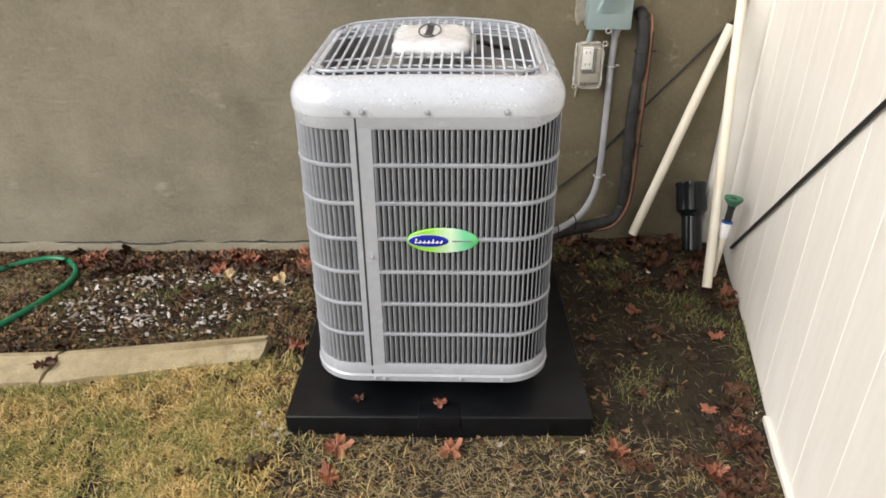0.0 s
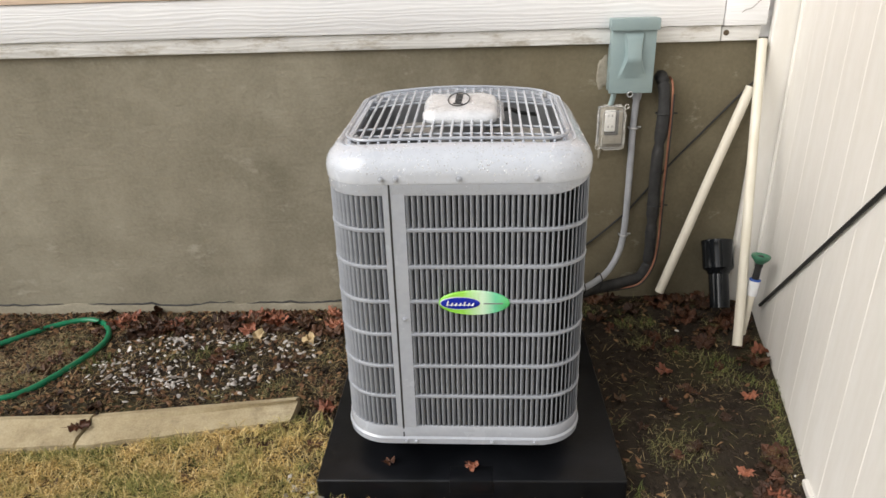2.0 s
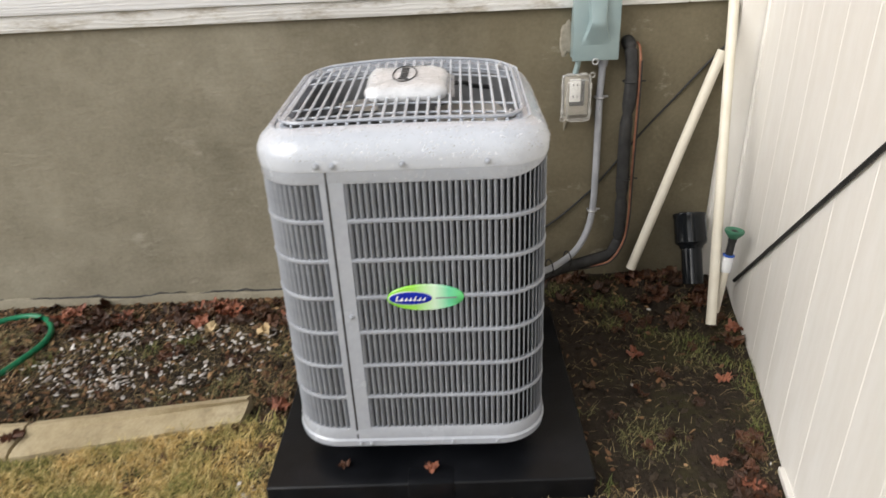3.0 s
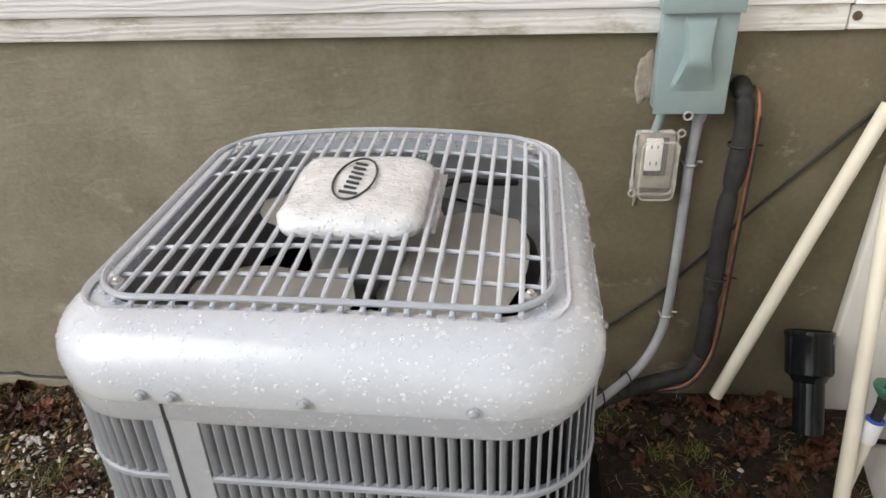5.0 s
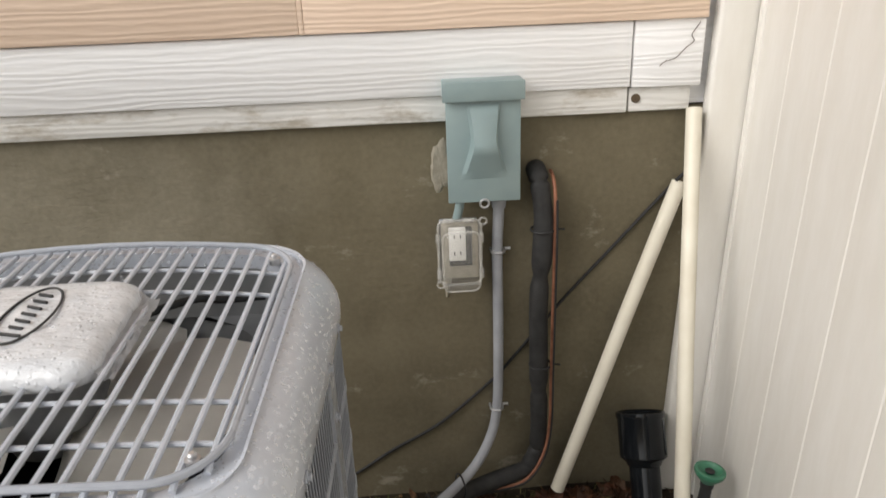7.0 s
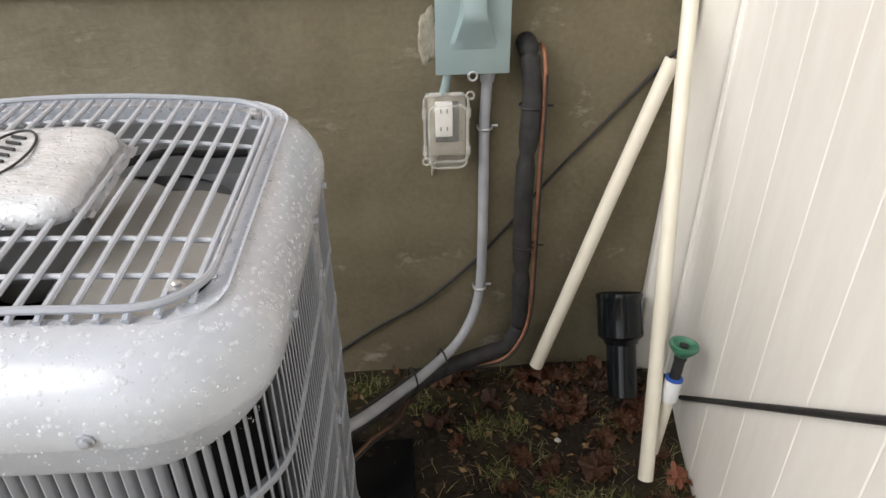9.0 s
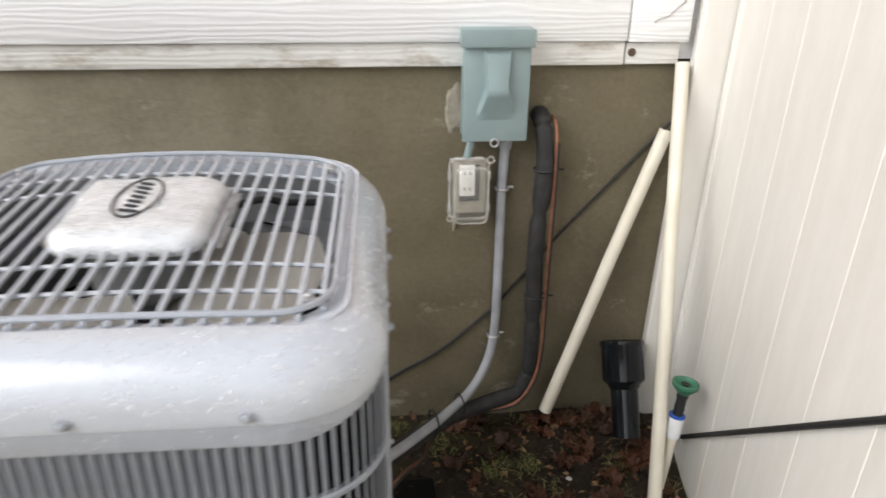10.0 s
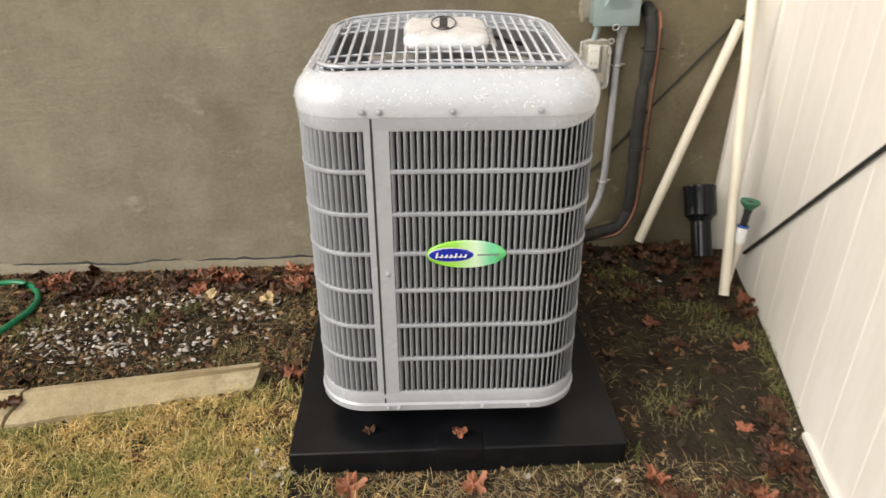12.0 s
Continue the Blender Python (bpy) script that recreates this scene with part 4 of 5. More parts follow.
# black cable across the wall
solo("wall_cable", tube(smooth_path([(0.10, 2.880, -0.04), (0.291, 2.880, 0.092), (0.376, 2.880, 0.150), (0.52, 2.880, 0.236), (0.665, 2.880, 0.367), (0.73, 2.880, 0.445), (0.85, 2.880, 0.598), (0.972, 2.880, 0.738), (1.118, 2.879, 0.905), (1.160, 2.876, 0.945)], 8), 0.0042, 8), BLACK_RUBBER, "thin black cable slung across the foundation wall", "cable")


# black strap running up the fence
def fence_strap():
    ys = (2.60, 2.40, 2.0, 1.6, 1.3, 1.0)
    pts = [(fence_x(y) + 0.014 * (2.387 - 0.889 * y) - 0.008, y, 2.387 - 0.889 * y) for y in ys]
    solo("fence_cable", tube(smooth_path(pts, 6), 0.0065, 8), BLACK_RUBBER, "black cable running up along the white fence", "cable")


fence_strap()


# ---- things leaning and standing in the corner ----
def pipe_length(p, q, r, label):
    p, q = Vector(p), Vector(q)
    return solo("pvc_pipe", tube([p, p.lerp(q, 0.25) + Vector((0.001, 0.002, 0)), p.lerp(q, 0.6) + Vector((-0.001, 0.002, 0)), q], r, 18, hollow=0.8), PVC, label, "pipe", group="pipes leaning in the corner")


pipe_length((0.838, 2.806, 0.036), (1.128, 2.862, 0.915), 0.0195, "cream white plastic pipe leaning slantwise on the foundation wall")
pipe_length((1.034, 2.392, 0.012), (1.142, 2.855, 1.095), 0.0185, "long cream white plastic pipe propped in the fence corner")


def build_abs():
    t = thing("drain_fitting", (1.074, 2.75, 0.03), "black plastic drain pipe reducer leaning in the corner on the soil", "pipe fitting")
    lean = Matrix.Translation((1.061, 2.700, 0.064)) @ Matrix.Rotation(radians(-31), 4, "X") @ Matrix.Rotation(radians(1), 4, "Y")
    bm = lathe([(0.030, -0.05), (0.0365, -0.05), (0.0365, 0.100), (0.041, 0.105), (0.043, 0.114), (0.0555, 0.126), (0.0565, 0.134), (0.0565, 0.234), (0.0590, 0.238), (0.0590, 0.252), (0.054, 0.254), (0.050, 0.250), (0.048, 0.145), (0.02, 0.14)], (0, 0, 0), 28)
    bmesh.ops.transform(bm, matrix=lean @ Matrix.Diagonal((1.12, 1.12, 0.95, 1)), verts=bm.verts)
    part("reducer", bm, ABS, t)
    for a in (50, 200, 290):
        b2 = box(-0.003, 0.003, -0.0585, -0.054, 0.134, 0.234, 0.001)
        bmesh.ops.transform(b2, matrix=lean @ Matrix.Diagonal((1.12, 1.12, 0.95, 1)) @ Matrix.Rotation(radians(a), 4, "Z"), verts=b2.verts)
        part("moulding_rib", b2, ABS, t)
    return t


build_abs()


def build_sprinkler():
    t = thing("sprinkler_riser", (1.082, 2.47, 0.01), "pop-up sprinkler with green flanged top on white riser, by the fence", "sprinkler")
    lean = Matrix.Translation((1.084, 2.480, 0.054)) @ Matrix.Rotation(radians(6), 4, "Y") @ Matrix.Rotation(radians(-3), 4, "X")

    def add(name, prof, mat, label="", seg=20):
        bm = lathe(prof, (0, 0, 0), seg)
        bmesh.ops.transform(bm, matrix=lean, verts=bm.verts)
        return part(name, bm, mat, t, label)

    add("riser", [(0.0155, -0.04), (0.0155, 0.13)], PVC, "cream plastic riser")
    add("coupling", [(0.0155, 0.128), (0.0205, 0.130), (0.0210, 0.185), (0.018, 0.192), (0.013, 0.192)], WHITE_PLASTIC, "white coupling")
    add("blue_ring", [(0.0190, 0.190), (0.0213, 0.191), (0.0213, 0.195), (0.018, 0.197)], BLUE, "blue seal ring")
    add("stem", [(0.0135, 0.19), (0.0130, 0.245), (0.0150, 0.25), (0.0150, 0.275)], BLACK_RUBBER, "black stem")
    add("flange", [(0.016, 0.262), (0.026, 0.274), (0.0330, 0.283), (0.0350, 0.288), (0.0340, 0.294), (0.027, 0.295), (0.022, 0.289), (0.014, 0.284)], POP_GREEN, "green plastic flange", 28)
    add("nozzle", [(0.010, 0.288), (0.011, 0.291), (0.006, 0.293)], BLACK_RUBBER)
    return t


build_sprinkler()


# ---- kerb ----
def kerb_front(x):
    return 1.872 + (0.20 if x > -1.272 else 0.06) * (max(x, -2.6) + 1.272)


def kerb_back(x):
    return 2.000 + (0.145 if x > -1.33 else 0.04) * (max(x, -2.6) + 1.33)


def build_kerb():
    def slab(a, c, label, ragged):
        b = bmesh.new()
        n = 26
        rows = []
        for i in range(n + 1):
            x = a + (c - a) * i / n
            front, back = kerb_front(x), kerb_back(x)
            z = -0.048
            jit = 0.006 * noise.noise(Vector((x * 9, 0, 5)))
            prof = [(front, z - 0.06), (front + 0.004 + jit, z + 0.006), (front + 0.03, z + 0.018 + jit * 0.5), (front + 0.085, z + 0.026), (back - 0.03, z + 0.044 + jit * 0.5), (back - 0.006, z + 0.040), (back, z - 0.06)]
            rr = []
            for j, (y, zz) in enumerate(prof):
                e = 0.0
                if i in (0, n) and ragged:
                    e = 0.014 * noise.noise(Vector((a * 3, j * 0.9, i)))
                rr.append(b.verts.new((x + e + (y - 1.9) * 0.16, y, zz)))
            rows.append(rr)
        m = len(rows[0])
        for p, q in zip(rows, rows[1:]):
            for k in range(m - 1):
                b.faces.new((p[k], q[k], q[k + 1], p[k + 1]))
        b.faces.new(rows[0])
        b.faces.new(rows[-1][::-1])
        bmesh.ops.recalc_face_normals(b, faces=b.faces)
        return solo("kerb", b, KERB, label, "kerb", group="garden kerb")

    slab(-1.312, -0.640, "pale concrete garden kerb section with a rounded top", True)
    slab(-3.0, -1.324, "long pale concrete garden kerb section, cracked off", True)


build_kerb()

# ---- hose ----
hose_pts = [(-2.93, 2.25), (-2.43, 2.38), (-2.13, 2.51), (-2.02, 2.6), (-1.91, 2.72), (-1.78, 2.785), (-1.675, 2.755), (-1.605, 2.67), (-1.58, 2.58), (-1.59, 2.48), (-1.64, 2.32), (-1.7, 2.21), (-1.8, 2.15), (-2.13, 2.07), (-2.73, 2.03)]
hz = smooth_path([(x, y, ground_z(x, y) + 0.012) for x, y in hose_pts], 8)
solo("garden_hose", tube(hz, 0.0125, 12), HOSE_GREEN, "loop of bright green rubber garden hose on the bed", "hose")


# ---- rain beads on the cabinet ----
def build_rain():
    unit = bpy.data.objects["air_conditioner"]
    rng = np.random.default_rng(5)
    rings, segs = ((1.0, 0.0), (0.86, 0.42), (0.5, 0.68)), 7
    verts, faces = [], []

    def bead(p, n, r):
        n = Vector(n).normalized()
        a = n.cross(Vector((0.3, 0.9, 0.1))).normalized()
        b = n.cross(a)
        base = len(verts)
        for f, h in rings:
            for k in range(segs):
                t = 2 * math.pi * k / segs
                q = Vector(p) + (a * math.cos(t) + b * math.sin(t)) * (r * f) + n * (h * r * 0.5)
                verts.append(tuple(q))
        verts.append(tuple(Vector(p) + n * (0.38 * r)))
        for i in range(2):
            for k in range(segs):
                j = (k + 1) % segs
                faces.append((base + i * segs + k, base + i * segs + j, base + (i + 1) * segs + j, base + (i + 1) * segs + k))
        top = base + 3 * segs
        for k in range(segs):
            faces.append((base + 2 * segs + k, base + 2 * segs + (k + 1) % segs, top))

    cap = next(o for o in unit.children if o.name.startswith("top_cap"))
    me = cap.data
    off = Vector(unit.location) + Vector(cap.location)
    polys = [p for p in me.polygons if p.normal.z > 0.02 and p.center.z + off.z > 0.95]
    areas = np.array([p.area for p in polys])
    for idx in rng.choice(len(polys), 3600, p=areas / areas.sum()):
        p = polys[idx]
        vs = [me.vertices[i].co for i in p.vertices]
        u, v = rng.random(2)
        q = (vs[0] * (1 - u) + vs[1] * u) * (1 - v) + (vs[3] * (1 - u) + vs[2] * u) * v + off
        bead(q, p.normal, 0.0011 + 0.0026 * rng.random() ** 2.4 + (0.0018 if rng.random() < 0.03 else 0))
    plate = next(o for o in unit.children if o.name.startswith("emblem_plate"))
    me, off = plate.data, Vector(unit.location) + Vector(plate.location)
    for _ in range(240):
        x, y = rng.uniform(-0.09, 0.09), rng.uniform(-0.095, 0.095)
        bead((-0.010 + x, 2.078 + y, 1.081 + 0.0165 + 0.11 * y), (0, 0, 1), 0.001 + 0.0035 * rng.random() ** 2.5)
    for _ in range(650):
        x = GX - GHX + 2 * GHX * (rng.integers(22) + 0.5) / 22
        y = rng.uniform(GY - GHY + 0.02, GY + GHY - 0.02)
        side = rng.choice((-1, 1))
        bead((x + side * 0.0028, y, 1.0068 + dome(x, y) - 0.0022), (side * 0.6, 0, -0.5), 0.0012 + 0.0016 * rng.random())
    for s, z in zip(rng.uniform(-0.45, 0.75, 520), rng.uniform(0.925, 0.972, 520)):
        x, y, h = perimeter(s, 0.0052 if z > 0.95 else 0.0032)
        bead((x, y, z), (math.sin(h), -math.cos(h), 0.1), 0.0007 + 0.0012 * rng.random() ** 2)
    m = bpy.data.meshes.new("rain")
    m.from_pydata([tuple(Vector(v) - Vector(unit.location)) for v in verts], [], faces)
    m.polygons.foreach_set("use_smooth", [True] * len(m.polygons))
    m.materials.append(RAIN)
    ob = new("rain", m)
    ob.parent = unit
    ob.visible_shadow = False
    tagged(ob, "clear beads of rain", kind="stuff")
    unit.rotation_euler.z, unit.scale.z, unit.location.z = radians(TURN), RISE, 0.0275


build_rain()


# ---- ground cover ----
def grass_material():
    n = Nodes("matted_grass", 0.65)
    g = n.t.nodes.new("ShaderNodeNewGeometry")
    r = g.outputs["Random Per Island"]
    straw = n.ramp(r, [(0.0, (0.17, 0.105, 0.034)), (0.2, (0.42, 0.275, 0.085)), (0.55, (0.70, 0.49, 0.17)), (0.85, (0.86, 0.68, 0.34)), (1.0, (0.24, 0.19, 0.05))])
    green = n.ramp(r, [(0.0, (0.045, 0.062, 0.016)), (0.3, (0.29, 0.26, 0.07)), (0.6, (0.16, 0.185, 0.042)), (0.85, (0.60, 0.47, 0.17)), (1.0, (0.74, 0.58, 0.27))])
    n.colour(n.mix(n.ramp(n.noise(6.0, 5, 0.65), [(0.43, (0, 0, 0)), (0.57, (1, 1, 1))]), green, straw))
    return n.m


GRASS = grass_material()
WEED = per_island("green_weeds", [(0.0, (0.055, 0.085, 0.02)), (0.5, (0.10, 0.13, 0.034)), (1.0, (0.20, 0.185, 0.06))], 0.55)
STRAW = per_island("dry_straw", [(0.0, (0.19, 0.125, 0.055)), (0.5, (0.36, 0.265, 0.125)), (1.0, (0.50, 0.40, 0.22))], 0.7)
PALE_STRAW = per_island("pale_flat_straw", [(0.0, (0.20, 0.15, 0.08)), (0.5, (0.42, 0.325, 0.17)), (1.0, (0.60, 0.48, 0.28))], 0.65)
CHIPS = per_island("pale_stone_chips", [(0.0, (0.13, 0.10, 0.08)), (0.3, (0.30, 0.265, 0.23)), (0.65, (0.50, 0.475, 0.45)), (1.0, (0.74, 0.72, 0.70))], 0.6)
CRUMB = per_island("soil_crumbs", [(0.0, (0.009, 0.006, 0.004)), (0.6, (0.026, 0.018, 0.012)), (1.0, (0.06, 0.045, 0.03))], 0.85)
SCRAP = per_island("leaf_scraps", [(0.0, (0.03, 0.015, 0.009)), (0.35, (0.085, 0.036, 0.018)), (0.7, (0.17, 0.078, 0.037)), (1.0, (0.34, 0.22, 0.11))], 0.6)
LEAF = per_object("fallen_leaf", [(0.0, (0.018, 0.009, 0.006)), (0.4, (0.044, 0.017, 0.010)), (0.75, (0.092, 0.031, 0.016)), (1.0, (0.105, 0.056, 0.029))], (0.16, 0.45), 50)
RED_LEAF = per_object("red_maple_leaf", [(0.0, (0.16, 0.045, 0.022)), (0.6, (0.28, 0.088, 0.044)), (1.0, (0.40, 0.17, 0.095))], (0.3, 0.6), 50)
PALE_LEAF = per_object("pale_leaf", [(0.0, (0.42, 0.30, 0.15)), (1.0, (0.55, 0.42, 0.24))], (0.4, 0.6), 50)
for _m in (CRUMB, SCRAP, LEAF, WEED, STRAW):
    _m.node_tree.nodes["Principled BSDF"].inputs["Specular IOR Level"].default_value = 0.25
RNG = np.random.default_rng(11)


def stuff(name, verts, faces, material, label, category):
    me = bpy.data.meshes.new(name)
    me.from_pydata(verts, [], faces)
    me.materials.append(material)
    return tagged(new(name, me), label, category, kind="stuff")


def lay(x, y):
    """From the bed's planting plan to the ground: the plan is drawn a little short towards the lawn."""
    return x + 0.018 + 0.016 * ease((x - 0.5) / 0.4), y + 0.07 * min(1.0, max(0.0, (2.5 - y) / 0.9))


def plan_fence(y):
    return 0.93 + 0.183 * (y - 1.37)


def on_pad(x, y, m=0.0):
    return -0.472 - m < x < 0.442 + m and 1.596 - m < y < 2.51 + m


def on_kerb(x, y):
    x, y = lay(x, y)
    return x < -0.60 and kerb_front(x) + 0.012 < y < kerb_back(x) - 0.008


def spot(x, y, f, seed):
    return noise.noise(Vector((x * f, y * f, seed)))


def blades(points, length, width, lie, seed, bend=1.0):
    """Bent grass blades at (x, y); lie: how flat they lie (0 upright, 1 flat)."""
    rng = np.random.default_rng(seed)
    verts, faces = [], []
    for x, y in points:
        x, y = lay(x, y)
        z = ground_z(x, y) - 0.002
        l = length * rng.uniform(0.5, 1.4)
        a = rng.uniform(0, 2 * math.pi)
        tip = min(1.45, max(0.05, lie * 1.5 + rng.normal(0, 0.22)))
        dx, dy = math.cos(a), math.sin(a)
        w = width * rng.uniform(0.6, 1.3) * 0.5
        px, py = -dy * w, dx * w
        t1, t2 = tip * (1 - 0.4 * bend), min(1.55, tip * (1 + 0.35 * bend))
        mx, my, mz = x + dx * l * 0.5 * math.sin(t1), y + dy * l * 0.5 * math.sin(t1), z + l * 0.5 * math.cos(t1)
        ex, ey, ez = mx + dx * l * 0.5 * math.sin(t2), my + dy * l * 0.5 * math.sin(t2), max(z + 0.002, mz + l * 0.5 * math.cos(t2))
        b = len(verts)
        verts += [(x - px, y - py, z), (x + px, y + py, z), (mx - px * 0.8, my - py * 0.8, mz), (mx + px * 0.8, my + py * 0.8, mz), (ex, ey, ez)]
        faces += [(b, b + 1, b + 3, b + 2), (b + 2, b + 3, b + 4)]
    return verts, faces


def sow(n, x0, x1, y0, y1, keep, seed):
    rng = np.random.default_rng(seed)
    xs, ys, r = rng.uniform(x0, x1, n), rng.uniform(y0, y1, n), rng.random(n)
    return [(x, y) for x, y, q in zip(xs, ys, r) if q < keep(x, y)]


def lawn_keep(x, y):
    if on_pad(x, y, 0.0) or on_kerb(x, y) or x > plan_fence(y) - 0.01:
        return 0
    edge = kerb_front(x) - 0.03
    if x < -0.47:
        k = 1.0 if y < edge else 0.0
        if x > -0.62:
            k = 0.55 if y < 1.9 else 0.28
    else:
        k = max(0.012, 0.26 - 0.55 * (x + 0.47)) * (1 if y < 1.58 else 0)
        k *= 0.45 + 0.9 * max(0.0, spot(x, y, 4, 9) + 0.25)
        if y > 1.50:
            k *= 0.5
    k *= 1.0 if spot(x, y, 5.5, 2) > -0.42 else 0.25
    return k


def clump_keep(x, y):
    return lawn_keep(x, y) * min(1.0, max(0.12, 0.62 + 1.5 * spot(x, y, 21, 33)))


def thatch_keep(x, y):
    return lawn_keep(x, y) if x < -0.3 else 0.4 * lawn_keep(x, y)


stuff("thatch", *blades(sow(85000, -2.7, 0.95, 0.66, 1.98, thatch_keep, 41), 0.034, 0.0034, 0.97, 42), GRASS, "flat dead thatch under the lawn", "lawn")


def far_lawn(x, y):
    return 0 if (x > -2.7 and y > 0.66) or x > plan_fence(y) - 0.05 or y > kerb_front(x) - 0.03 else 1


stuff("far_lawn", *blades(sow(120000, -6.5, 0.7, -3.0, 1.9, far_lawn, 43), 0.065, 0.011, 0.9, 44), GRASS, "matted yellow winter lawn reaching away from the house", "lawn")
stuff("lawn", *blades(sow(170000, -2.7, 0.95, 0.66, 1.98, clump_keep, 1), 0.054, 0.0026, 0.76, 2), GRASS, "matted yellow and green winter lawn, wet", "lawn")


def weeds_keep(x, y):
    k = 0.0
    for cx, cy, r in ((-0.63, 1.62, 0.075), (-1.13, 2.47, 0.07), (-0.98, 2.52, 0.06), (-1.55, 2.40, 0.10), (0.62, 2.62, 0.06), (0.72, 2.62, 0.06), (0.92, 2.30, 0.10), (0.66, 2.47, 0.05), (0.78, 2.40, 0.05), (0.98, 2.20, 0.06), (1.02, 2.05, 0.05), (0.47, 2.70, 0.05), (0.30, 2.80, 0.07), (0.50, 1.62, 0.04), (-1.60, 1.66, 0.3), (-1.05, 1.74, 0.14), (-1.30, 1.74, 0.20), (-0.88, 1.78, 0.12), (-1.5, 1.45, 0.16), (-0.64, 1.60, 0.06), (1.07, 2.16, 0.07), (1.04, 1.98, 0.06), (1.00, 1.84, 0.06)):
        d = math.hypot(x - cx, y - cy) / r
        k = max(k, 1 - d)
    return k * (0 if on_pad(x, y) or on_kerb(x, y) else 1)


stuff("weeds", *blades(sow(70000, -2.0, 1.1, 1.4, 2.86, weeds_keep, 3), 0.034, 0.0026, 0.60, 4), WEED, "small green weeds and grass tufts in the soil", "weeds")


def straw_keep(x, y):
    if on_pad(x, y) or on_kerb(x, y) or x > plan_fence(y) - 0.012 or y > 2.872:
        return 0
    k = 0.05
    if x < -0.45 and y > 1.95:
        k = 0.55 + 1.0 * max(0, spot(x, y, 3, 5))
        k += 1.6 * max(0.0, 1 - math.hypot(x + 1.80, y - 2.40) / 0.42)
        k += 0.3 if x > -0.72 else 0
    if x > 0.44:
        k = 0.10 + 0.35 * max(0, spot(x, y, 3.5, 6))
        k += 0.5 * max(0.0, 1 - abs(plan_fence(y) - 0.03 - x) / 0.05)
    if y < 1.6 and x > -0.45:
        k = 1.0 if spot(x, y, 4, 12) > -0.1 else 0.4
    return k


def tuft_keep(x, y):
    k = 0.0
    for cx, cy, r in ((0.62, 2.62, 0.05), (0.72, 2.60, 0.045), (0.78, 2.52, 0.05), (0.66, 2.45, 0.06), (0.97, 2.62, 0.05), (0.94, 2.50, 0.05), (0.85, 2.36, 0.06), (1.09, 2.30, 0.03), (1.08, 2.20, 0.03), (1.05, 2.08, 0.03), (0.50, 2.74, 0.05), (0.36, 2.82, 0.05), (0.95, 2.80, 0.07), (0.74, 2.83, 0.05), (0.58, 2.84, 0.05), (-0.52, 1.75, 0.04), (-0.56, 2.2, 0.06), (-0.58, 2.4, 0.06), (0.65, 1.83, 0.14), (0.90, 2.22, 0.09), (-1.76, 2.58, 0.14), (-1.78, 2.30, 0.14), (-1.25, 2.45, 0.07), (-0.74, 2.20, 0.10), (-0.95, 2.14, 0.08), (0.48, 1.95, 0.04), (0.93, 1.80, 0.05), (-0.63, 1.96, 0.07), (-0.58, 1.85, 0.05)):
        k = max(k, 1 - math.hypot(x - cx, y - cy) / r)
    if 1.65 < y < 2.5:
        k = max(k, 0.95 * max(0.0, 1 - abs(plan_fence(y) - 0.026 - x) / 0.034) * (0.4 + max(0.0, spot(x, y, 6, 17))))
    return k * (0 if on_pad(x, y) or on_kerb(x, y) else 1)


TUFT = per_island("yellow_green_tuft", [(0.0, (0.08, 0.10, 0.025)), (0.5, (0.19, 0.185, 0.06)), (1.0, (0.36, 0.30, 0.14))], 0.6)
stuff("grass_tufts", *blades(sow(60000, -2.0, 1.12, 1.45, 2.86, tuft_keep, 51), 0.038, 0.0015, 0.82, 52), TUFT, "thin yellow-green grass tufts in the damp corner soil", "grass")
stuff("dry_straw", *blades(sow(40000, -2.6, 1.15, 0.9, 2.875, straw_keep, 7), 0.046, 0.0014, 0.96, 8, 0.25), STRAW, "dry straw and dead grass strewn on the soil", "straw")


def loop_keep(x, y):
    return max(0.0, 1 - math.hypot((x + 1.80) / 0.26, (y - 2.42) / 0.28)) + 0.8 * max(0.0, 1 - math.hypot((x + 1.50) / 0.20, (y - 2.75) / 0.07)) + 0.5 * max(0.0, 1 - math.hypot((x + 0.86) / 0.22, (y - 2.66) / 0.10))


stuff("dead_grass", *blades(sow(9000, -2.1, -0.5, 2.05, 2.86, loop_keep, 71), 0.055, 0.0020, 0.93, 72, 0.4), PALE_STRAW, "tangled tan dead grass inside the hose loop", "dead grass")


def mat_keep(x, y):
    if on_pad(x, y) or on_kerb(x, y) or x > plan_fence(y) - 0.02:
        return 0
    if x < -0.47:
        return 0.26 if y < kerb_front(x) - 0.05 else 0.0
    return (0.55 if y < 1.59 else 0.0) * max(0.2, 1 - 0.8 * max(0.0, x)) * (1.0 if spot(x, y, 5, 15) > -0.2 else 0.45)


stuff("straw_mat", *blades(sow(44000, -2.4, 0.95, 0.9, 1.95, mat_keep, 61), 0.048, 0.0016, 0.98, 62, 0.2), PALE_STRAW, "fine pale straw lying flat on lawn and soil", "straw")


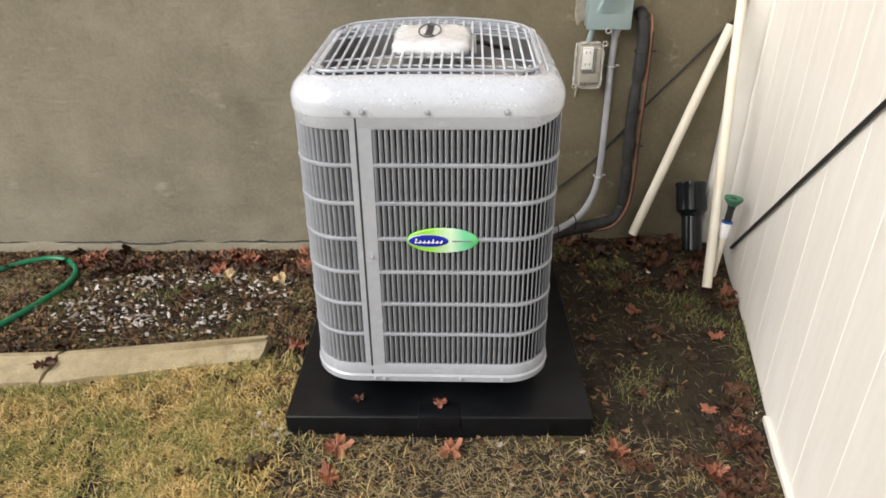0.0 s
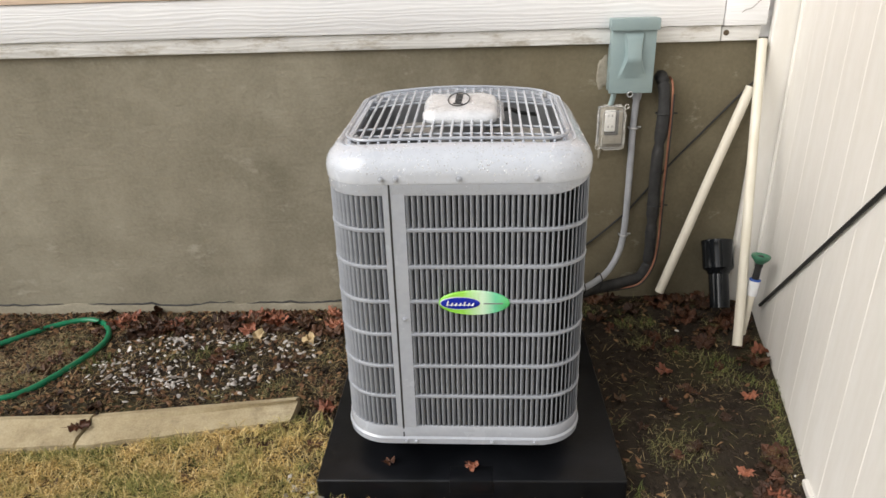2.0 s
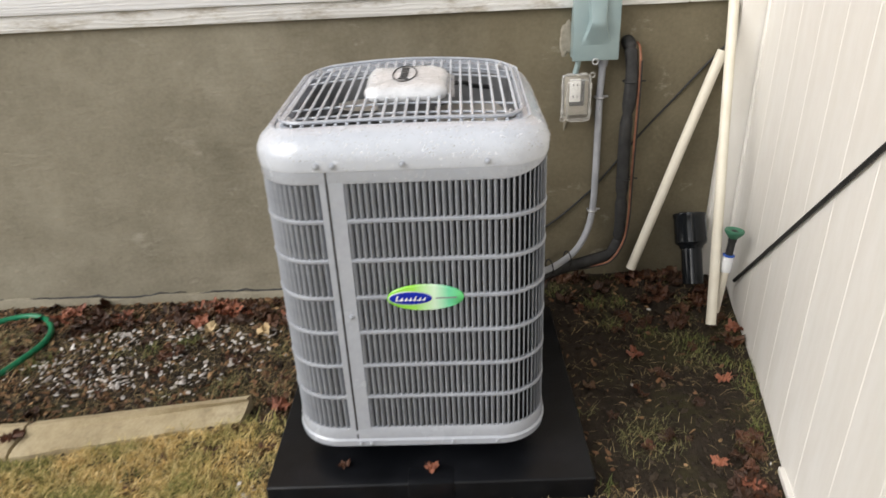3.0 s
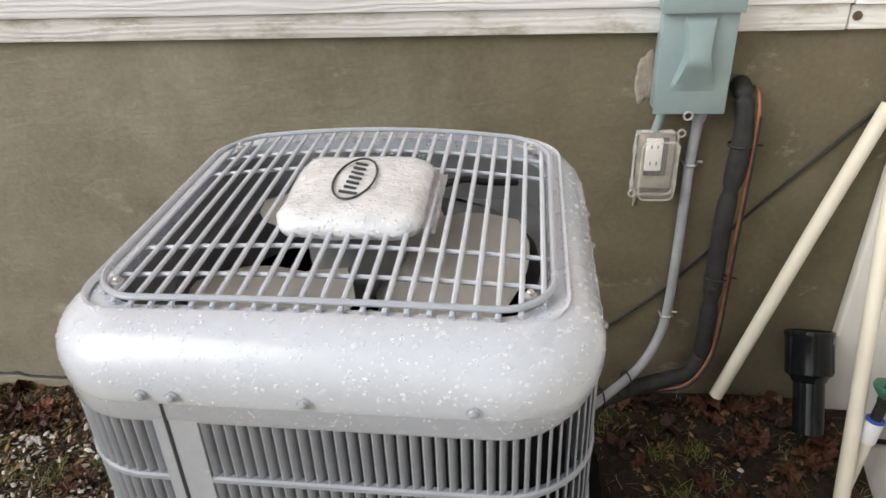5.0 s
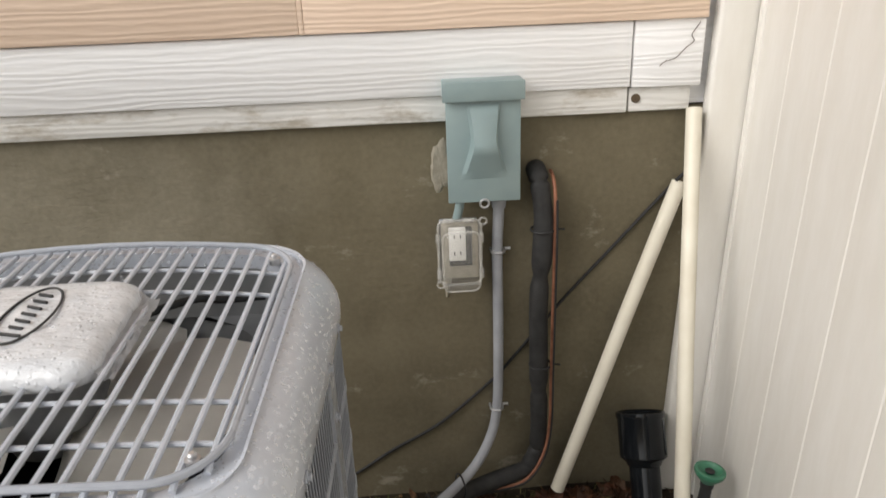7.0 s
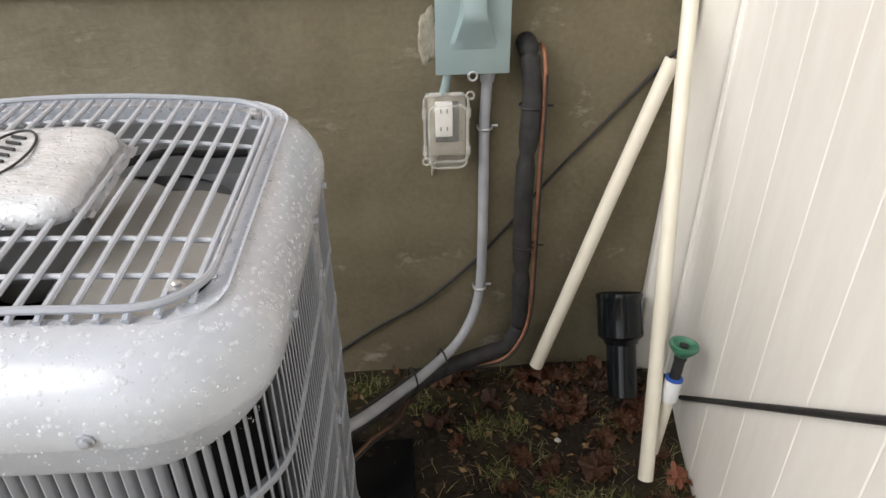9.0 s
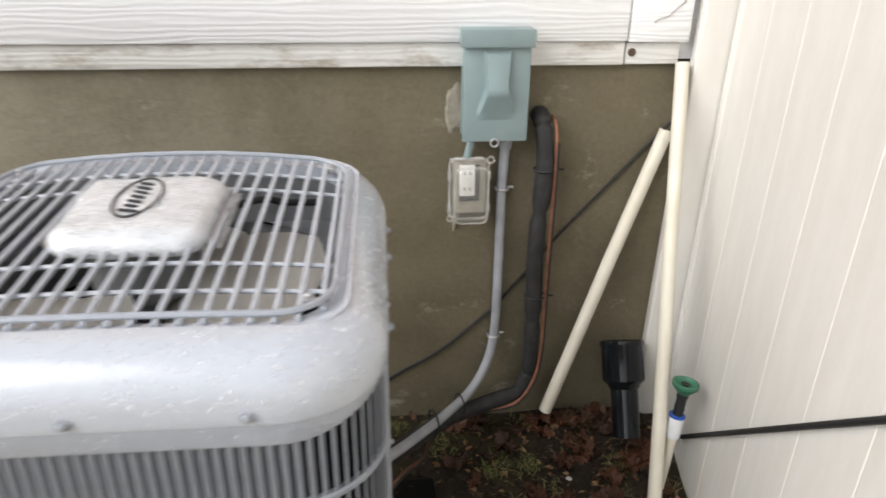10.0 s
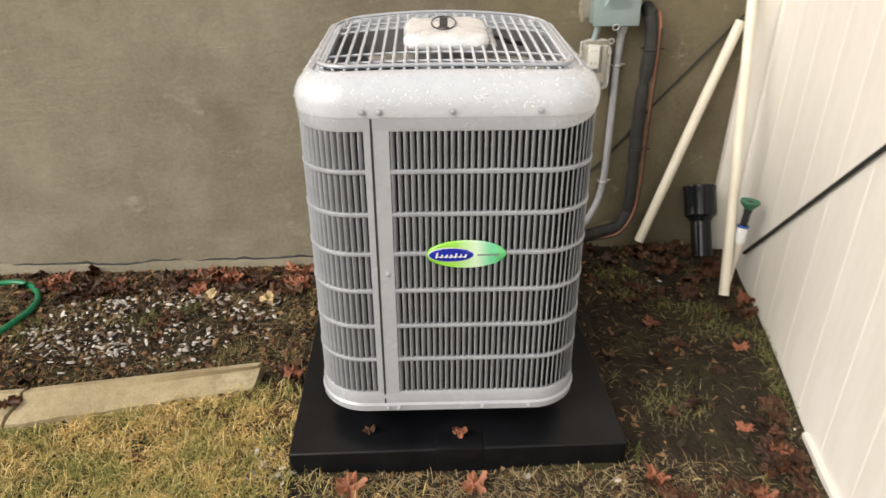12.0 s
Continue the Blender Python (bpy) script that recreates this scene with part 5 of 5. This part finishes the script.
def lumps(points, lo, hi, flat, seed, power=1.6, lift=0.0):
    """Small angular stones or crumbs."""
    base = bmesh.new()
    bmesh.ops.create_icosphere(base, subdivisions=1, radius=1)
    tv = np.array([v.co for v in base.verts])
    tf = [[v.index for v in f.verts] for f in base.faces]
    base.free()
    rng = np.random.default_rng(seed)
    verts, faces = [], []
    for x, y in points:
        x, y = lay(x, y)
        r = lo + (hi - lo) * rng.random() ** power
        sx, sy, sz = r * rng.uniform(0.9, 2.0), r * rng.uniform(0.5, 1.0), r * rng.uniform(*flat)
        v = tv * rng.uniform(0.8, 1.15, (len(tv), 1)) * (sx, sy, sz)
        m = Euler((rng.normal(0, 0.3), rng.normal(0, 0.3), rng.uniform(0, 6.28))).to_matrix()
        v = v @ np.array(m).T + (x, y, ground_z(x, y) + sz * 0.45 + lift)
        b = len(verts)
        verts += v.tolist()
        faces += [[b + i for i in f] for f in tf]
    return verts, faces


def chip_keep(x, y):
    if on_kerb(x, y) or y > 2.86:
        return 0
    k = max(0.0, 1 - (((x + 1.10) / 0.56) ** 2 + ((y - 2.42) / 0.33) ** 2)) ** 0.6
    k = k * (0.12 + 1.35 * max(0.0, spot(x, y, 6, 1) + 0.12))
    k = max(k, 0.45 * max(0.0, 1 - math.hypot(x + 0.55, y - 1.62) / 0.10))
    if y < 1.59 and -0.5 < x < 0.75:
        k = max(k, 0.008)
    return max(k, 0.003 if not on_pad(x, y) and y > 1.4 and x < plan_fence(y) - 0.02 else 0)


stuff("stone_chips", *lumps(sow(20000, -2.1, 1.0, 1.3, 2.86, chip_keep, 21), 0.003, 0.0118, (0.2, 0.4), 22, 1.5, 0.006), CHIPS, "pale stone chips scattered on the bed", "stone chips")
stuff("soil_crumbs", *lumps(sow(9000, -2.3, 1.15, 1.35, 2.87, lambda x, y: 0 if on_kerb(x, y) or on_pad(x, y) or x > plan_fence(y) - 0.02 else (0.9 if y > 1.98 or x > 0.44 else 0.25), 23), 0.003, 0.012, (0.5, 0.9), 24, 2.4), CRUMB, "dark crumbs of wet soil", "soil")


def leaf_mesh(seed, lobes, curl, deep=0.10):
    """A curled, lobed leaf about 1 across, with a stalk."""
    rng = np.random.default_rng(seed)
    b = bmesh.new()
    n = 40
    c = b.verts.new((0, 0, 0))
    inner, outer = [], []
    ph = rng.uniform(0, 6)
    for k in range(n):
        a = 2 * math.pi * k / n
        lobe = 0.40 - 0.6 * deep + deep * abs(math.cos(lobes * a / 2 + ph)) ** 0.9 * (1 + 0.12 * rng.normal()) + 0.014 * rng.normal()
        for ring, f in ((inner, 0.5), (outer, 1.0)):
            x, y = math.cos(a) * lobe * f, math.sin(a) * lobe * f * 0.85
            z = curl * (x * x * 1.2 - y * y * 0.5) + 0.10 * f * math.sin(3 * a + ph) * curl + 0.30 * noise.noise(Vector((x * 6, y * 6, seed))) + 0.035 * rng.normal() * f
            ring.append(b.verts.new((x, y, z)))
    for k in range(n):
        j = (k + 1) % n
        b.faces.new((c, inner[k], inner[j]))
        b.faces.new((inner[k], outer[k], outer[j], inner[j]))
    tube([(0, 0, 0.01), (-0.3, 0.03, 0.03), (-0.62, 0.10, 0.08)], 0.012, 4, bm=b)
    zmin = min(v.co.z for v in b.verts)
    for v in b.verts:
        v.co.z -= zmin
    return b


def leaf_data(seed, lobes, curl, material, deep=0.10):
    ob = mesh_object("leaf", leaf_mesh(seed, lobes, curl, deep), material)
    d = ob.data
    bpy.data.objects.remove(ob)
    return d


BROWN_LEAVES = [leaf_data(s, l, c, LEAF) for s, l, c in ((1, 5, 0.5), (2, 5, 0.8), (3, 3, 0.8), (4, 7, 0.35), (5, 5, -0.6))]
RED_LEAVES = [leaf_data(s, l, c, RED_LEAF, 0.21) for s, l, c in ((6, 5, 0.7), (7, 7, 0.8))]


def drop_leaf(data, x, y, size, label, tilt=14, z=None):
    ob = new("leaf", data)
    x, y = lay(x, y)
    ob.matrix_basis = pose(x, y, (ground_z(x, y) if z is None else z) + 0.002, RNG.normal(0, tilt), RNG.normal(0, tilt), RNG.uniform(0, 360)) @ Matrix.Diagonal((size, size, size * 0.8, 1))
    return tagged(ob, label, "leaf", "fallen leaves")


for x, y, s in ((-0.316, 1.540, 0.098), (0.022, 1.535, 0.092), (-0.325, 1.436, 0.085), (0.700, 2.240, 0.075), (0.96, 2.10, 0.07), (0.764, 1.458, 0.075), (0.515, 1.536, 0.075), (-0.530, 2.045, 0.085), (1.10, 2.41, 0.09), (0.826, 1.723, 0.06), (0.88, 1.62, 0.07), (-1.03, 2.78, 0.09)):
    drop_leaf(RED_LEAVES[int(RNG.integers(2))], x, y, s, "wet red maple leaf lying on the ground", 8)
drop_leaf(RED_LEAVES[0], -0.004, 1.655, 0.050, "curled orange-brown leaf lying on the black pad", 8, -0.004)
drop_leaf(BROWN_LEAVES[1], -0.258, 1.680, 0.045, "small dark leaf lying on the black pad", 8, -0.004)
for x, y, q in ((-0.543, 1.463, 0.085), (-0.721, 1.932, 0.06), (-0.645, 1.940, 0.06), (-0.752, 1.870, 0.06), (-0.736, 1.446, 0.07), (-1.338, 1.654, 0.06)):
    drop_leaf(BROWN_LEAVES[int(RNG.integers(5))], x, y, q, "dark wet crumpled leaf by the kerb", 10, -0.02 if on_kerb(x, y) else ground_z(*lay(x, y)) + 0.004)
drop_leaf(BROWN_LEAVES[3], -1.35, 1.885, 0.085, "dark wet leaf curled on the kerb", 5, -0.024)
pale = leaf_data(8, 3, 1.1, PALE_LEAF)
drop_leaf(pale, -0.700, 2.560, 0.080, "pale yellow curled leaf beside the wall", 25)
drop_leaf(pale, -0.930, 2.600, 0.095, "pale dry curled leaf beside the wall", 25)
heaps = [(-0.85, 2.74, 0.30, 0.07, 52), (-1.45, 2.72, 0.34, 0.08, 40), (-1.1, 2.40, 0.40, 0.22, 16), (-0.60, 2.60, 0.10, 0.20, 8), (-1.6, 2.25, 0.4, 0.2, 8), (-0.55, 2.05, 0.06, 0.16, 6),
         (0.88, 2.68, 0.07, 0.06, 12), (0.92, 2.80, 0.12, 0.03, 16), (0.55, 2.82, 0.14, 0.02, 8), (1.05, 2.60, 0.05, 0.10, 9), (0.72, 2.48, 0.06, 0.04, 4), (0.88, 2.48, 0.06, 0.05, 3), (1.07, 2.33, 0.03, 0.05, 8), (1.10, 2.72, 0.03, 0.06, 5), (0.60, 2.66, 0.10, 0.08, 4),
         (0.88, 1.61, 0.05, 0.07, 22), (0.80, 1.46, 0.10, 0.09, 34), (0.93, 1.78, 0.03, 0.06, 6), (0.53, 1.51, 0.05, 0.03, 8), (1.10, 2.42, 0.03, 0.03, 6), (-1.02, 2.78, 0.10, 0.03, 12), (-1.5, 2.75, 0.12, 0.04, 12), (-1.72, 2.45, 0.10, 0.10, 10), (-0.73, 2.36, 0.05, 0.05, 5), (-1.0, 2.44, 0.05, 0.04, 6), (0.62, 1.95, 0.14, 0.20, 5), (0.80, 2.10, 0.14, 0.14, 5), (-0.75, 1.82, 0.10, 0.04, 6), (-0.55, 1.50, 0.08, 0.08, 5), (-1.3, 1.55, 0.5, 0.25, 8)]
for cx, cy, sx, sy, n in heaps:
    for _ in range(n):
        x, y = RNG.normal(cx, sx * 0.7), min(2.84, RNG.normal(cy, sy * 0.7))
        if on_pad(x, y, 0.02) or x > plan_fence(y) - 0.035:
            continue
        big = 1.45 if (x > 0.5 and y > 2.2) or (x < -0.5 and y > 2.62) else 1.0
        kind = RED_LEAVES[int(RNG.integers(2))] if y > 2.66 and x < -0.5 and RNG.random() < 0.25 else BROWN_LEAVES[int(RNG.integers(5))]
        drop_leaf(kind, x, y, big * RNG.uniform(0.032, 0.076), "wet reddish-brown fallen leaf on the soil", 13, -0.02 if on_kerb(x, y) else None)


def scraps(points, seed):
    rng = np.random.default_rng(seed)
    verts, faces = [], []
    for x, y in points:
        x, y = lay(x, y)
        s = rng.uniform(0.004, 0.015) * (1.3 if rng.random() < 0.15 else 1.0)
        m = Euler((rng.normal(0, 0.45), rng.normal(0, 0.45), rng.uniform(0, 6.28))).to_matrix()
        b = len(verts)
        z = ground_z(x, y) + 0.005
        thin = rng.uniform(0.3, 1.0)
        for px, py, pz in ((-1, -0.2, 0), (-0.2, -0.7, 0.25), (1.2, -0.3, 0.0), (0.7, 0.5, 0.2), (-0.3, 0.7, -0.1)):
            q = m @ Vector((px * s * rng.uniform(0.7, 1.2), py * s * thin, pz * s))
            verts.append((x + q.x, y + q.y, z + q.z))
        faces.append((b, b + 1, b + 2, b + 3, b + 4))
    return verts, faces


def scrap_keep(x, y):
    if on_pad(x, y) or on_kerb(x, y) or x > plan_fence(y) - 0.02 or y > 2.87:
        return 0
    k = 0.1
    if x < -0.4 and y > 2.0:
        k = 0.45 + 0.6 * max(0.0, (y - 2.6) / 0.25) + 0.4 * max(0.0, 1 - math.hypot(x + 1.80, y - 2.42) / 0.4)
        k *= 1 - 0.65 * max(0.0, 1 - (((x + 1.10) / 0.6) ** 2 + ((y - 2.42) / 0.33) ** 2))
    if x > 0.44:
        k = 0.02 + 0.12 * max(0.0, spot(x, y, 3, 8))
        k += 0.12 if y > 2.45 and x > 0.55 else 0
    return k


stuff("leaf_scraps", *scraps(sow(32000, -2.4, 1.15, 1.2, 2.87, scrap_keep, 31), 32), SCRAP, "broken brown leaf scraps on the soil", "leaf litter")
